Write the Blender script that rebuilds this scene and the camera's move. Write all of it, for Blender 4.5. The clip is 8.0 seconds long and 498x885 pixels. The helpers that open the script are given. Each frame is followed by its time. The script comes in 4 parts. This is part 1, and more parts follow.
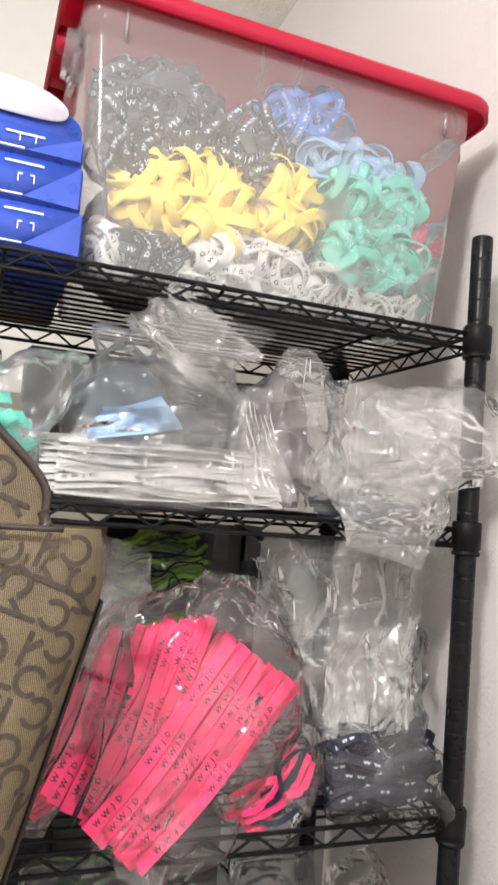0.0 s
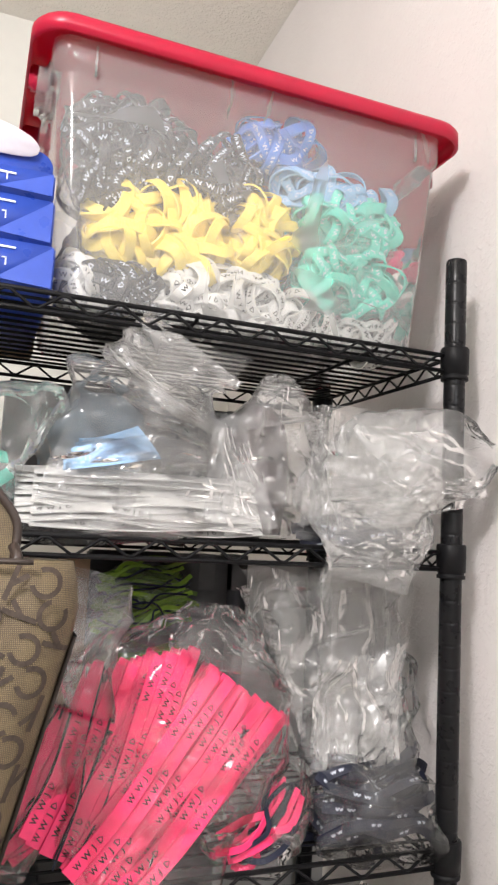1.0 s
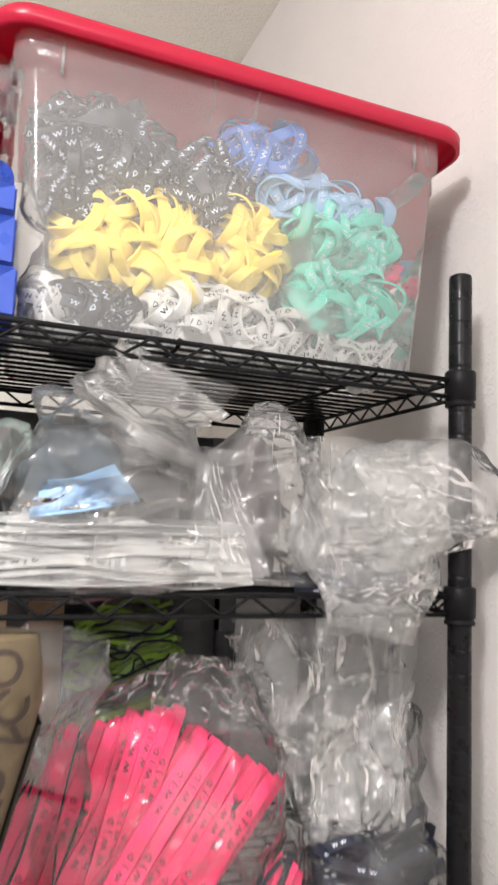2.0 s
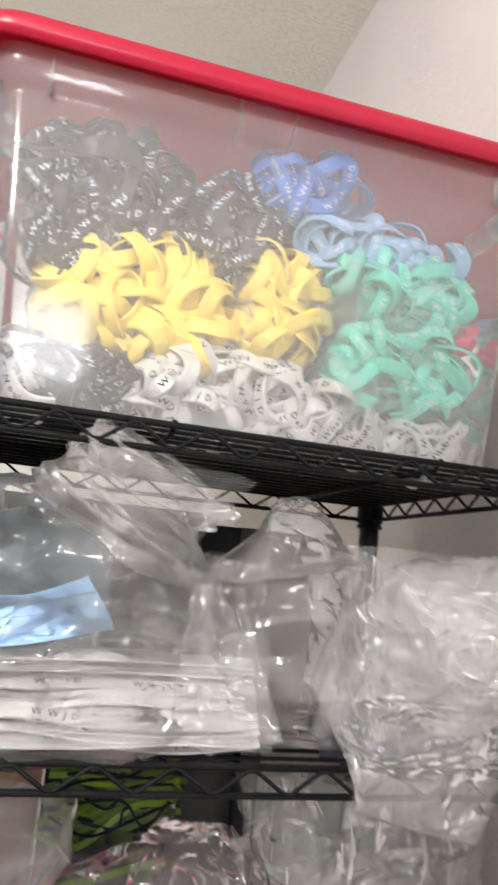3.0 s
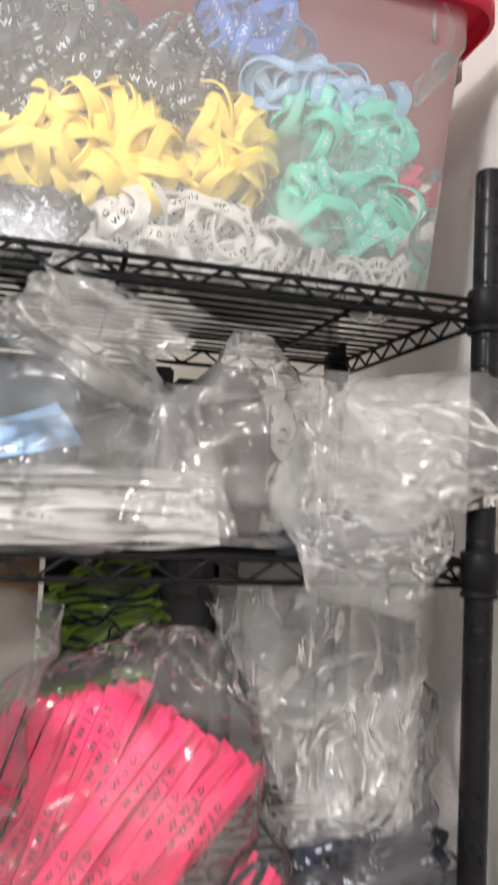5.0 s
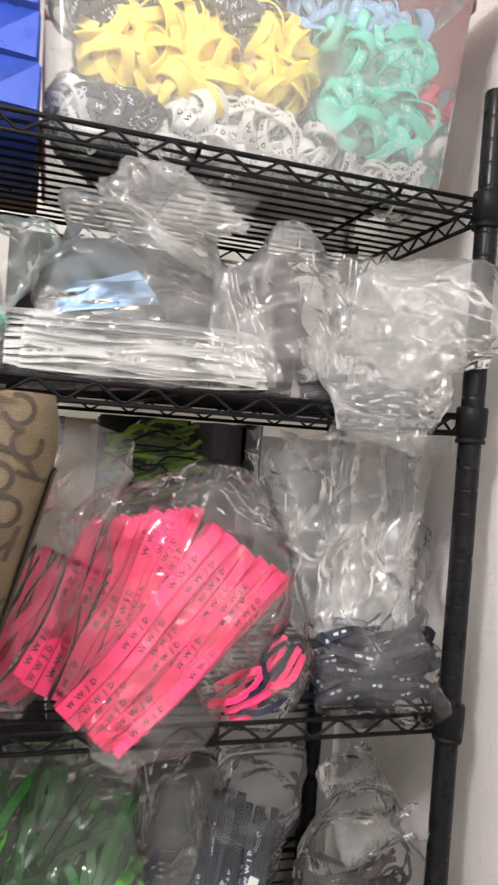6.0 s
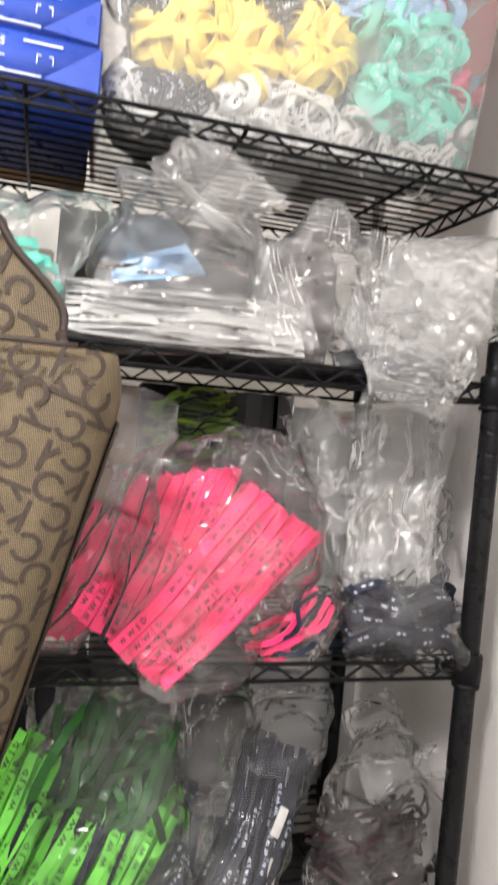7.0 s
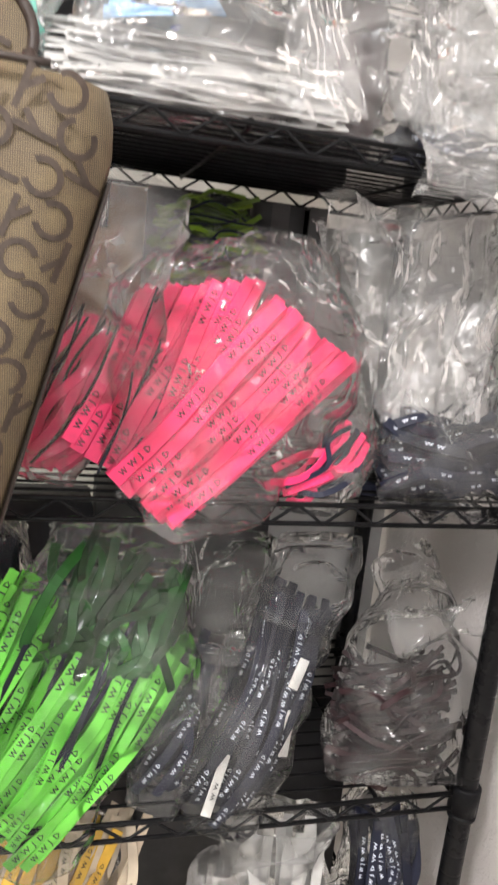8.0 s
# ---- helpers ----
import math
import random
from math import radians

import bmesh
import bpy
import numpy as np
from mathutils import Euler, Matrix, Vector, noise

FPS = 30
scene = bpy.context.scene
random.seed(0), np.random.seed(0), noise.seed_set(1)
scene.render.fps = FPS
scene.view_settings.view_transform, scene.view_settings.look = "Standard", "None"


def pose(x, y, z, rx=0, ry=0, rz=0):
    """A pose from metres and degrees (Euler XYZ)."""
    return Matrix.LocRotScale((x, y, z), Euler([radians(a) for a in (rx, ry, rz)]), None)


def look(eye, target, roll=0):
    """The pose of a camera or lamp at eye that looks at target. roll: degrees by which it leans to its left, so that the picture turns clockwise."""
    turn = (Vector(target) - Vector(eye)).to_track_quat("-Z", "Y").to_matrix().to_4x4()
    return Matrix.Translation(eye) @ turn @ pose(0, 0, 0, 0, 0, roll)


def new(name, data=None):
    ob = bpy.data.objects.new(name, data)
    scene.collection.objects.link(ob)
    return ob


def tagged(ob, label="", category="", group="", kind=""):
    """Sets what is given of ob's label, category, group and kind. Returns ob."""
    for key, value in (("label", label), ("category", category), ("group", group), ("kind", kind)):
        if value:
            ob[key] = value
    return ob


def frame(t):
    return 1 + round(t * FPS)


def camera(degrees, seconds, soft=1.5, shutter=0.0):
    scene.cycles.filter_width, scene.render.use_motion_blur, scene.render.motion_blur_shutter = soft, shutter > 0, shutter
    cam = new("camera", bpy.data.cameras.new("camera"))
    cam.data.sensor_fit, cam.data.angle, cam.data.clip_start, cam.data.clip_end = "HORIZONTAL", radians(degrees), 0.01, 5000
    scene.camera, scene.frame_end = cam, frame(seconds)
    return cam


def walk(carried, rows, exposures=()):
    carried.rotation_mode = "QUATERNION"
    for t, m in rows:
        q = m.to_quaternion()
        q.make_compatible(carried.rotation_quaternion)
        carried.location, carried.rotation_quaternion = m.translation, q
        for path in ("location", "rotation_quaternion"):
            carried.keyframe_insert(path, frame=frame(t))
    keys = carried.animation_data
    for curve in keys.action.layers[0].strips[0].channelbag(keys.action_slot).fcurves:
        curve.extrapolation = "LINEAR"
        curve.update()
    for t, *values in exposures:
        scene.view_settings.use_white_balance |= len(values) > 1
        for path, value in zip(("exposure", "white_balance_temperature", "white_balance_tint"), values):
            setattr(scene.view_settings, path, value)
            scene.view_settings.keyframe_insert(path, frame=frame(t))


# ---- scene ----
cam = camera(37.9, 8.0, soft=2.3, shutter=0.5)
PATH = [
    (0, (0.013, 0.483, 1.493), (0.713, 2.35, 1.65), 4.5),
    (0.5, (0.014, 0.482, 1.496), (0.712, 2.342, 1.728), 3.5),
    (1, (0.034, 0.48, 1.491), (0.733, 2.338, 1.732), 3.0),
    (1.5, (0.025, 0.51, 1.508), (0.785, 2.344, 1.754), 2.4),
    (1.7, (0.03, 0.517, 1.512), (0.786, 2.353, 1.757), 2.3),
    (2.8, (0.148, 0.673, 1.613), (0.732, 2.56, 1.928), 4.2),
    (3, (0.159, 0.679, 1.611), (0.666, 2.581, 1.966), 5.4),
    (3.5, (0.129, 0.684, 1.616), (0.494, 2.608, 2.02), 7.7),
    (4, (0.148, 0.683, 1.599), (0.479, 2.619, 1.976), 6.6),
    (4.5, (0.187, 0.666, 1.575), (0.649, 2.594, 1.837), 3.6),
    (4.7, (0.199, 0.656, 1.561), (0.694, 2.581, 1.779), 2.9),
    (5.8, (0.119, 0.532, 1.446), (0.711, 2.442, 1.425), 4.2),
    (6, (0.095, 0.51, 1.437), (0.694, 2.418, 1.421), 4.3),
    (6.5, (0.062, 0.459, 1.427), (0.638, 2.374, 1.424), 4.4),
    (7, (0.055, 0.461, 1.413), (0.619, 2.378, 1.349), 5.1),
    (7.5, (0.07, 0.524, 1.367), (0.624, 2.428, 1.107), 5.9),
    (8, (0.09, 0.577, 1.342), (0.628, 2.459, 0.933), 6.2),
]
EXPOSURES = [(0, 0.9), (1.7, 0.85), (3, 0.76), (4.5, 0.72), (6, 0.92), (7, 1.0), (8, 1.1)]
walk(cam, [(t, look(eye, target, roll)) for t, eye, target, roll in PATH], EXPOSURES)


# ---- world and lights ----
world = bpy.data.worlds.new("room_world")
scene.world = world
world.use_nodes = True
bg = world.node_tree.nodes["Background"]
bg.inputs["Color"].default_value = (0.9, 0.95, 1.0, 1)
bg.inputs["Strength"].default_value = 0.25

# plan, metres
XR = 0.63          # side wall
YB = 2.23          # back wall
ZC = 2.705         # ceiling
XL, YF = -3.0, -2.2
PX, PY = 0.566, 1.2   # front post
RW, RD = 0.914, 0.356  # rack width and depth
SHELF_Z = (1.694, 1.458, 1.130, 0.795, 0.455)  # lower rail wire of each shelf
RAIL = 0.019


def area_lamp(name, eye, target, w, h, watts, color):
    lamp = bpy.data.lights.new(name, "AREA")
    lamp.shape, lamp.size, lamp.size_y, lamp.energy, lamp.color = "RECTANGLE", w, h, watts, color
    ob = new(name, lamp)
    ob.matrix_world = look(eye, target)
    return ob


bulb = bpy.data.lights.new("ceiling_bulb", "POINT")
bulb.energy, bulb.color, bulb.shadow_soft_size = 54, (1.0, 0.957, 0.95), 0.13
bulb_ob = new("ceiling_bulb", bulb)
bulb_ob.location = (-0.62, 0.12, 2.36)
area_lamp("window_light", (-0.32, YF + 0.06, 2.26), (0.15, 1.2, 1.7), 0.46, 0.44, 13, (0.95, 0.97, 1.0))


# ---- materials ----
def mat_new(name):
    m = bpy.data.materials.new(name)
    m.use_nodes = True
    nt = m.node_tree
    return m, nt, nt.nodes["Principled BSDF"], nt.nodes["Material Output"]


def node(nt, kind, **inputs):
    n = nt.nodes.new(kind)
    for key, value in inputs.items():
        n.inputs[key.replace("_", " ")].default_value = value
    return n


def noise_ramp(nt, scale, lo, hi, detail=4.0, coord="Object", stretch=(1, 1, 1)):
    tc = nt.nodes.new("ShaderNodeTexCoord")
    mp = nt.nodes.new("ShaderNodeMapping")
    mp.inputs["Scale"].default_value = stretch
    nz = node(nt, "ShaderNodeTexNoise", Scale=scale, Detail=detail)
    mr = node(nt, "ShaderNodeMapRange", From_Min=0.3, From_Max=0.7, To_Min=lo, To_Max=hi)
    nt.links.new(tc.outputs[coord], mp.inputs["Vector"])
    nt.links.new(mp.outputs["Vector"], nz.inputs["Vector"])
    nt.links.new(nz.outputs["Fac"], mr.inputs["Value"])
    return mr.outputs["Result"], mp.outputs["Vector"]


def surface(name, color, rough=0.5, metal=0.0, vary=0.12, scale=12.0, bump=0.0, bump_scale=200.0, spec=0.5, coord="Object"):
    m, nt, p, out = mat_new(name)
    v, vec = noise_ramp(nt, scale, 1 - vary, 1 + vary, coord=coord)
    v2, vec2 = noise_ramp(nt, scale * 9, 1 - vary * 0.5, 1 + vary * 0.5, coord=coord)
    mul = nt.nodes.new("ShaderNodeMath"); mul.operation = "MULTIPLY"
    nt.links.new(v, mul.inputs[0]); nt.links.new(v2, mul.inputs[1])
    hsv = node(nt, "ShaderNodeHueSaturation", Color=(*color, 1))
    nt.links.new(mul.outputs[0], hsv.inputs["Value"])
    nt.links.new(hsv.outputs["Color"], p.inputs["Base Color"])
    p.inputs["Roughness"].default_value = rough
    p.inputs["Metallic"].default_value = metal
    p.inputs["Specular IOR Level"].default_value = spec
    r, _ = noise_ramp(nt, scale * 3, max(0.02, rough - 0.08), min(1, rough + 0.08), coord=coord)
    nt.links.new(r, p.inputs["Roughness"])
    if bump:
        nz = node(nt, "ShaderNodeTexNoise", Scale=bump_scale, Detail=3.0)
        nt.links.new(vec, nz.inputs["Vector"])
        b = node(nt, "ShaderNodeBump", Strength=bump, Distance=0.002)
        nt.links.new(nz.outputs["Fac"], b.inputs["Height"])
        nt.links.new(b.outputs["Normal"], p.inputs["Normal"])
    return m


def textured_plaster(name, color, scale, lo, hi, dist, blob=0.6):
    """Sprayed plaster: rounded blobs and short ridges over a plain coat of paint."""
    m, nt, p, out = mat_new(name)
    v, vec = noise_ramp(nt, 3.0, 0.95, 1.03)
    hsv = node(nt, "ShaderNodeHueSaturation", Color=(*color, 1))
    nt.links.new(v, hsv.inputs["Value"])
    nt.links.new(hsv.outputs["Color"], p.inputs["Base Color"])
    p.inputs["Roughness"].default_value = 0.62
    n1 = node(nt, "ShaderNodeTexNoise", Scale=scale, Detail=2.5, Distortion=0.6)
    nt.links.new(vec, n1.inputs["Vector"])
    r1 = node(nt, "ShaderNodeMapRange", From_Min=lo, From_Max=hi)
    r1.interpolation_type = "SMOOTHSTEP"
    nt.links.new(n1.outputs["Fac"], r1.inputs["Value"])
    n2 = node(nt, "ShaderNodeTexNoise", Scale=scale * 3.1, Detail=2.0)
    nt.links.new(vec, n2.inputs["Vector"])
    mix = nt.nodes.new("ShaderNodeMath"); mix.operation = "MULTIPLY_ADD"
    mix.inputs[1].default_value = 0.3
    nt.links.new(n2.outputs["Fac"], mix.inputs[0]); nt.links.new(r1.outputs["Result"], mix.inputs[2])
    b = node(nt, "ShaderNodeBump", Strength=blob, Distance=dist)
    nt.links.new(mix.outputs[0], b.inputs["Height"])
    nt.links.new(b.outputs["Normal"], p.inputs["Normal"])
    return m


def clear_film(name, tint, haze_lo, haze_hi, rough=0.12, crease=0.5, crease_scale=38.0, ior=1.5):
    """Thin clear plastic: mostly see-through, a milky share, and a glossy coat with creases."""
    m, nt, p, out = mat_new(name)
    nt.nodes.remove(p)
    tc = nt.nodes.new("ShaderNodeTexCoord")
    vec = tc.outputs["Object"]

    def ridge(scale, detail, stretch, sharp, distortion=0.4):
        """Lines of folds: one on the fold, falling off to both sides."""
        mp = nt.nodes.new("ShaderNodeMapping")
        mp.inputs["Scale"].default_value = stretch
        mp.inputs["Rotation"].default_value = (0.3, 0.5, 0.2 * scale)
        nz = node(nt, "ShaderNodeTexNoise", Scale=scale, Detail=detail, Distortion=distortion)
        nt.links.new(vec, mp.inputs["Vector"]); nt.links.new(mp.outputs["Vector"], nz.inputs["Vector"])
        sub = nt.nodes.new("ShaderNodeMath"); sub.operation = "SUBTRACT"; sub.inputs[1].default_value = 0.5
        ab = nt.nodes.new("ShaderNodeMath"); ab.operation = "ABSOLUTE"
        mr = node(nt, "ShaderNodeMapRange", From_Min=0.0, From_Max=sharp, To_Min=1.0, To_Max=0.0)
        nt.links.new(nz.outputs["Fac"], sub.inputs[0]); nt.links.new(sub.outputs[0], ab.inputs[0]); nt.links.new(ab.outputs[0], mr.inputs["Value"])
        return mr.outputs["Result"]

    def combine(a, b, k):
        n = nt.nodes.new("ShaderNodeMath"); n.operation = "MULTIPLY_ADD"; n.inputs[1].default_value = k
        nt.links.new(b, n.inputs[0]); nt.links.new(a, n.inputs[2])
        return n.outputs[0]
    fold_a = ridge(crease_scale * 0.40, 1.0, (1.0, 0.7, 0.30), 0.07, 0.9)
    fold_b = ridge(crease_scale * 0.65, 1.5, (0.35, 1.0, 0.9), 0.05, 0.7)
    fold_c = ridge(crease_scale * 1.5, 2.0, (1.0, 0.8, 0.35), 0.05, 0.5)
    height = combine(combine(fold_a, fold_b, 0.7), fold_c, 0.25)
    soft, _ = noise_ramp(nt, 7.0, 0.05, 0.5, detail=2.0)
    soft = combine(combine(soft, fold_a, 0.45), fold_b, 0.35)
    hz = node(nt, "ShaderNodeMapRange", To_Min=haze_lo, To_Max=haze_hi)
    nt.links.new(soft, hz.inputs["Value"])
    haze = hz.outputs["Result"]
    b = node(nt, "ShaderNodeBump", Strength=crease, Distance=0.007)
    nt.links.new(height, b.inputs["Height"])
    clear = node(nt, "ShaderNodeBsdfTransparent", Color=(*tint, 1))
    milk = node(nt, "ShaderNodeBsdfDiffuse", Color=(0.86, 0.86, 0.86, 1))
    glow = node(nt, "ShaderNodeBsdfTranslucent", Color=(0.86, 0.86, 0.86, 1))
    for n in (milk, glow):
        nt.links.new(b.outputs["Normal"], n.inputs["Normal"])
    body = node(nt, "ShaderNodeMixShader", Fac=0.4)
    nt.links.new(milk.outputs[0], body.inputs[1]); nt.links.new(glow.outputs[0], body.inputs[2])
    base = nt.nodes.new("ShaderNodeMixShader")
    nt.links.new(haze, base.inputs[0])
    nt.links.new(clear.outputs[0], base.inputs[1]); nt.links.new(body.outputs[0], base.inputs[2])
    gloss = node(nt, "ShaderNodeBsdfAnisotropic", Color=(1, 1, 1, 1), Roughness=rough)
    fres = node(nt, "ShaderNodeFresnel", IOR=ior)
    nt.links.new(b.outputs["Normal"], gloss.inputs["Normal"]); nt.links.new(b.outputs["Normal"], fres.inputs["Normal"])
    top = nt.nodes.new("ShaderNodeMixShader")
    nt.links.new(fres.outputs[0], top.inputs[0])
    nt.links.new(base.outputs[0], top.inputs[1]); nt.links.new(gloss.outputs[0], top.inputs[2])
    nt.links.new(top.outputs[0], out.inputs["Surface"])
    return m


def varied(name, color, rough=0.45, spread=0.2, spec=0.5):
    """A colour that differs a little from one object to the next."""
    m, nt, p, out = mat_new(name)
    info = nt.nodes.new("ShaderNodeObjectInfo")
    mr = node(nt, "ShaderNodeMapRange", To_Min=1 - spread, To_Max=1 + spread)
    nt.links.new(info.outputs["Random"], mr.inputs["Value"])
    v, _ = noise_ramp(nt, 60.0, 0.9, 1.1)
    mul = nt.nodes.new("ShaderNodeMath"); mul.operation = "MULTIPLY"
    nt.links.new(mr.outputs["Result"], mul.inputs[0]); nt.links.new(v, mul.inputs[1])
    hsv = node(nt, "ShaderNodeHueSaturation", Color=(*color, 1))
    nt.links.new(mul.outputs[0], hsv.inputs["Value"])
    nt.links.new(hsv.outputs["Color"], p.inputs["Base Color"])
    p.inputs["Roughness"].default_value = rough
    p.inputs["Specular IOR Level"].default_value = spec
    return m


M_WALL = textured_plaster("wall_paint", (0.69, 0.655, 0.645), 120.0, 0.46, 0.68, 0.0022, 0.32)
M_CEIL = textured_plaster("ceiling_spray", (0.80, 0.77, 0.71), 120.0, 0.42, 0.68, 0.004, 0.5)
M_BACK = surface("back_wall_paint", (0.68, 0.675, 0.63), 0.6, vary=0.03, scale=3)
M_FLOOR = surface("floor_vinyl", (0.45, 0.41, 0.36), 0.4, vary=0.15, scale=4)
M_WIRE = surface("black_epoxy_wire", (0.008, 0.008, 0.009), 0.42, vary=0.2, scale=30, bump=0.1, bump_scale=400, spec=0.13)
M_POST = surface("black_post", (0.007, 0.007, 0.008), 0.3, vary=0.2, scale=20, bump=0.04, bump_scale=300, spec=0.18)
M_COLLAR = surface("black_collar_plastic", (0.007, 0.007, 0.008), 0.45, vary=0.15, scale=30, spec=0.13)
M_BAG = clear_film("clear_bag_film", (0.97, 0.97, 0.97), 0.004, 0.13, rough=0.11, crease=0.55, crease_scale=19.0, ior=1.26)
M_BAGM = clear_film("milky_bag_film", (0.96, 0.96, 0.96), 0.05, 0.32, rough=0.19, crease=0.42, crease_scale=18.0, ior=1.36)
M_PACK = clear_film("thin_pack_film", (0.985, 0.985, 0.985), 0.09, 0.27, rough=0.2, crease=0.35, crease_scale=34.0, ior=1.25)
M_BIN = clear_film("bin_plastic", (0.985, 0.985, 0.99), 0.24, 0.30, rough=0.09, crease=0.0, crease_scale=12, ior=1.3)
M_BLUE = surface("blue_ream_wrap", (0.03, 0.075, 0.42), 0.32, vary=0.08, scale=14, bump=0.08, bump_scale=60)
M_PAPER = surface("white_paper", (0.82, 0.82, 0.82), 0.7, vary=0.03, scale=20)
M_INSIDE = surface("pale_wrapper_inside", (0.60, 0.57, 0.65), 0.6, vary=0.04, scale=20)
M_PRINT = surface("white_print", (0.72, 0.78, 0.9), 0.5, vary=0.05)
M_BLACK = surface("black_print", (0.02, 0.02, 0.02), 0.5, vary=0.1)
# black for the slim carton and for boxes added to darken shelf backs
M_DARK = surface("black_carton_and_filler", (0.03, 0.03, 0.033), 0.6, vary=0.2)
M_CARD = surface("brown_cardboard", (0.42, 0.28, 0.17), 0.8, vary=0.12, scale=20)
# dark grey for the narrow carton, packing tape and added shelf-back boxes
M_GREYBOX = surface("dark_grey_carton_and_filler", (0.055, 0.053, 0.053), 0.7, vary=0.12, scale=10)
# grey of the sheet added behind the rack, in place of wall shade
M_BACKING = surface("added_backing_grey", (0.36, 0.355, 0.35), 0.6, vary=0.08, scale=6)
M_LEATHER = surface("dark_brown_leather", (0.035, 0.024, 0.02), 0.42, vary=0.2, scale=20, bump=0.3, bump_scale=250)
M_TRIM = surface("white_trim_paint", (0.8, 0.79, 0.76), 0.4, vary=0.02)


def lid_plastic():
    m, nt, p, out = mat_new("red_lid_plastic")
    v, _ = noise_ramp(nt, 20.0, 0.94, 1.06)
    hsv = node(nt, "ShaderNodeHueSaturation", Color=(0.50, 0.012, 0.052, 1))
    nt.links.new(v, hsv.inputs["Value"]); nt.links.new(hsv.outputs["Color"], p.inputs["Base Color"])
    p.inputs["Roughness"].default_value = 0.3
    tr = node(nt, "ShaderNodeBsdfTranslucent", Color=(0.8, 0.03, 0.08, 1))
    mx = node(nt, "ShaderNodeMixShader", Fac=0.34)
    nt.links.new(p.outputs[0], mx.inputs[1]); nt.links.new(tr.outputs[0], mx.inputs[2])
    nt.links.new(mx.outputs[0], out.inputs["Surface"])
    return m


def woven_cloth():
    """Tan jacquard: a fine basket weave of light and dark threads."""
    m, nt, p, out = mat_new("tan_jacquard")
    tc = nt.nodes.new("ShaderNodeTexCoord")
    w1 = node(nt, "ShaderNodeTexWave", Scale=230.0, Distortion=0.5)
    w1.bands_direction = "X"
    w2 = node(nt, "ShaderNodeTexWave", Scale=230.0, Distortion=0.5)
    w2.bands_direction = "Z"
    for w in (w1, w2):
        nt.links.new(tc.outputs["Object"], w.inputs["Vector"])
    mul = nt.nodes.new("ShaderNodeMath"); mul.operation = "MULTIPLY"
    nt.links.new(w1.outputs["Fac"], mul.inputs[0]); nt.links.new(w2.outputs["Fac"], mul.inputs[1])
    v, _ = noise_ramp(nt, 40.0, -0.15, 0.15)
    ad = nt.nodes.new("ShaderNodeMath"); ad.operation = "ADD"
    nt.links.new(mul.outputs[0], ad.inputs[0]); nt.links.new(v, ad.inputs[1])
    ramp = nt.nodes.new("ShaderNodeValToRGB")
    ramp.color_ramp.elements[0].color = (0.075, 0.054, 0.034, 1)
    ramp.color_ramp.elements[1].color = (0.235, 0.18, 0.094, 1)
    ramp.color_ramp.elements[1].position = 0.65
    nt.links.new(ad.outputs[0], ramp.inputs["Fac"]); nt.links.new(ramp.outputs["Color"], p.inputs["Base Color"])
    b = node(nt, "ShaderNodeBump", Strength=0.4, Distance=0.001)
    nt.links.new(mul.outputs[0], b.inputs["Height"]); nt.links.new(b.outputs["Normal"], p.inputs["Normal"])
    p.inputs["Roughness"].default_value = 0.6
    return m


M_LID = lid_plastic()
M_WEAVE = woven_cloth()
M_GLYPH = surface("dark_woven_motif", (0.05, 0.035, 0.027), 0.7, vary=0.25, scale=200)
S_BLACK = varied("black_silicone", (0.022, 0.026, 0.03), 0.5, 0.3)
S_YELLOW = varied("yellow_silicone", (0.95, 0.74, 0.14), 0.5, 0.05)
S_WHITE = varied("white_silicone", (0.68, 0.68, 0.655), 0.5, 0.06)
S_TEAL = varied("teal_silicone", (0.13, 0.74, 0.58), 0.45, 0.12)
S_BLUE = varied("blue_silicone", (0.09, 0.25, 0.75), 0.5, 0.12)
S_SKY = varied("light_blue_silicone", (0.30, 0.52, 0.80), 0.5, 0.12)
S_PINK = varied("pink_woven_strap", (0.95, 0.035, 0.17), 0.55, 0.14)
S_LIME = varied("lime_woven_strap", (0.12, 0.21, 0.009), 0.5, 0.6)
S_GREEN = varied("bright_green_woven_strap", (0.22, 0.85, 0.09), 0.5, 0.3)
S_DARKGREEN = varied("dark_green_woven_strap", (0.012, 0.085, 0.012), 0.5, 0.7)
S_SLATE = varied("slate_fabric", (0.10, 0.13, 0.155), 0.6, 0.2)
S_NAVY = varied("navy_woven_strap", (0.011, 0.013, 0.028), 0.5, 0.4, 0.25)
S_MAROON = varied("dark_maroon_woven_strap", (0.020, 0.008, 0.010), 0.5, 0.6, 0.25)
S_TAPE = varied("white_woven_strap", (0.50, 0.50, 0.49), 0.55, 0.12)
S_GOLD = varied("gold_woven_strap", (0.70, 0.42, 0.05), 0.5, 0.2)
S_BEIGE = varied("beige_woven_strap", (0.60, 0.50, 0.38), 0.5, 0.2)


# ---- building helpers ----
def thing(name, at, label, category, group="", kind=""):
    ob = new(name)
    ob.location = at
    ob.empty_display_size = 0.02
    return tagged(ob, label, category, group, kind)


def mesh_of(name, bm, material, smooth=True):
    me = bpy.data.meshes.new(name)
    bmesh.ops.recalc_face_normals(bm, faces=bm.faces)
    bm.to_mesh(me)
    bm.free()
    me.materials.append(material)
    if smooth:
        me.polygons.foreach_set("use_smooth", [True] * len(me.polygons))
    return me


def part(name, bm, material, parent=None, label="", smooth=True):
    """Links a bmesh, built in world coordinates, as one mesh object under parent."""
    ob = new(name, mesh_of(name, bm, material, smooth))
    if parent:
        ob.parent = parent
        base = Matrix.Translation(parent.location) if parent.parent is None else Matrix.Translation(parent.parent.location + parent.location)
        ob.matrix_parent_inverse = base.inverted()
    return tagged(ob, label) if label else ob


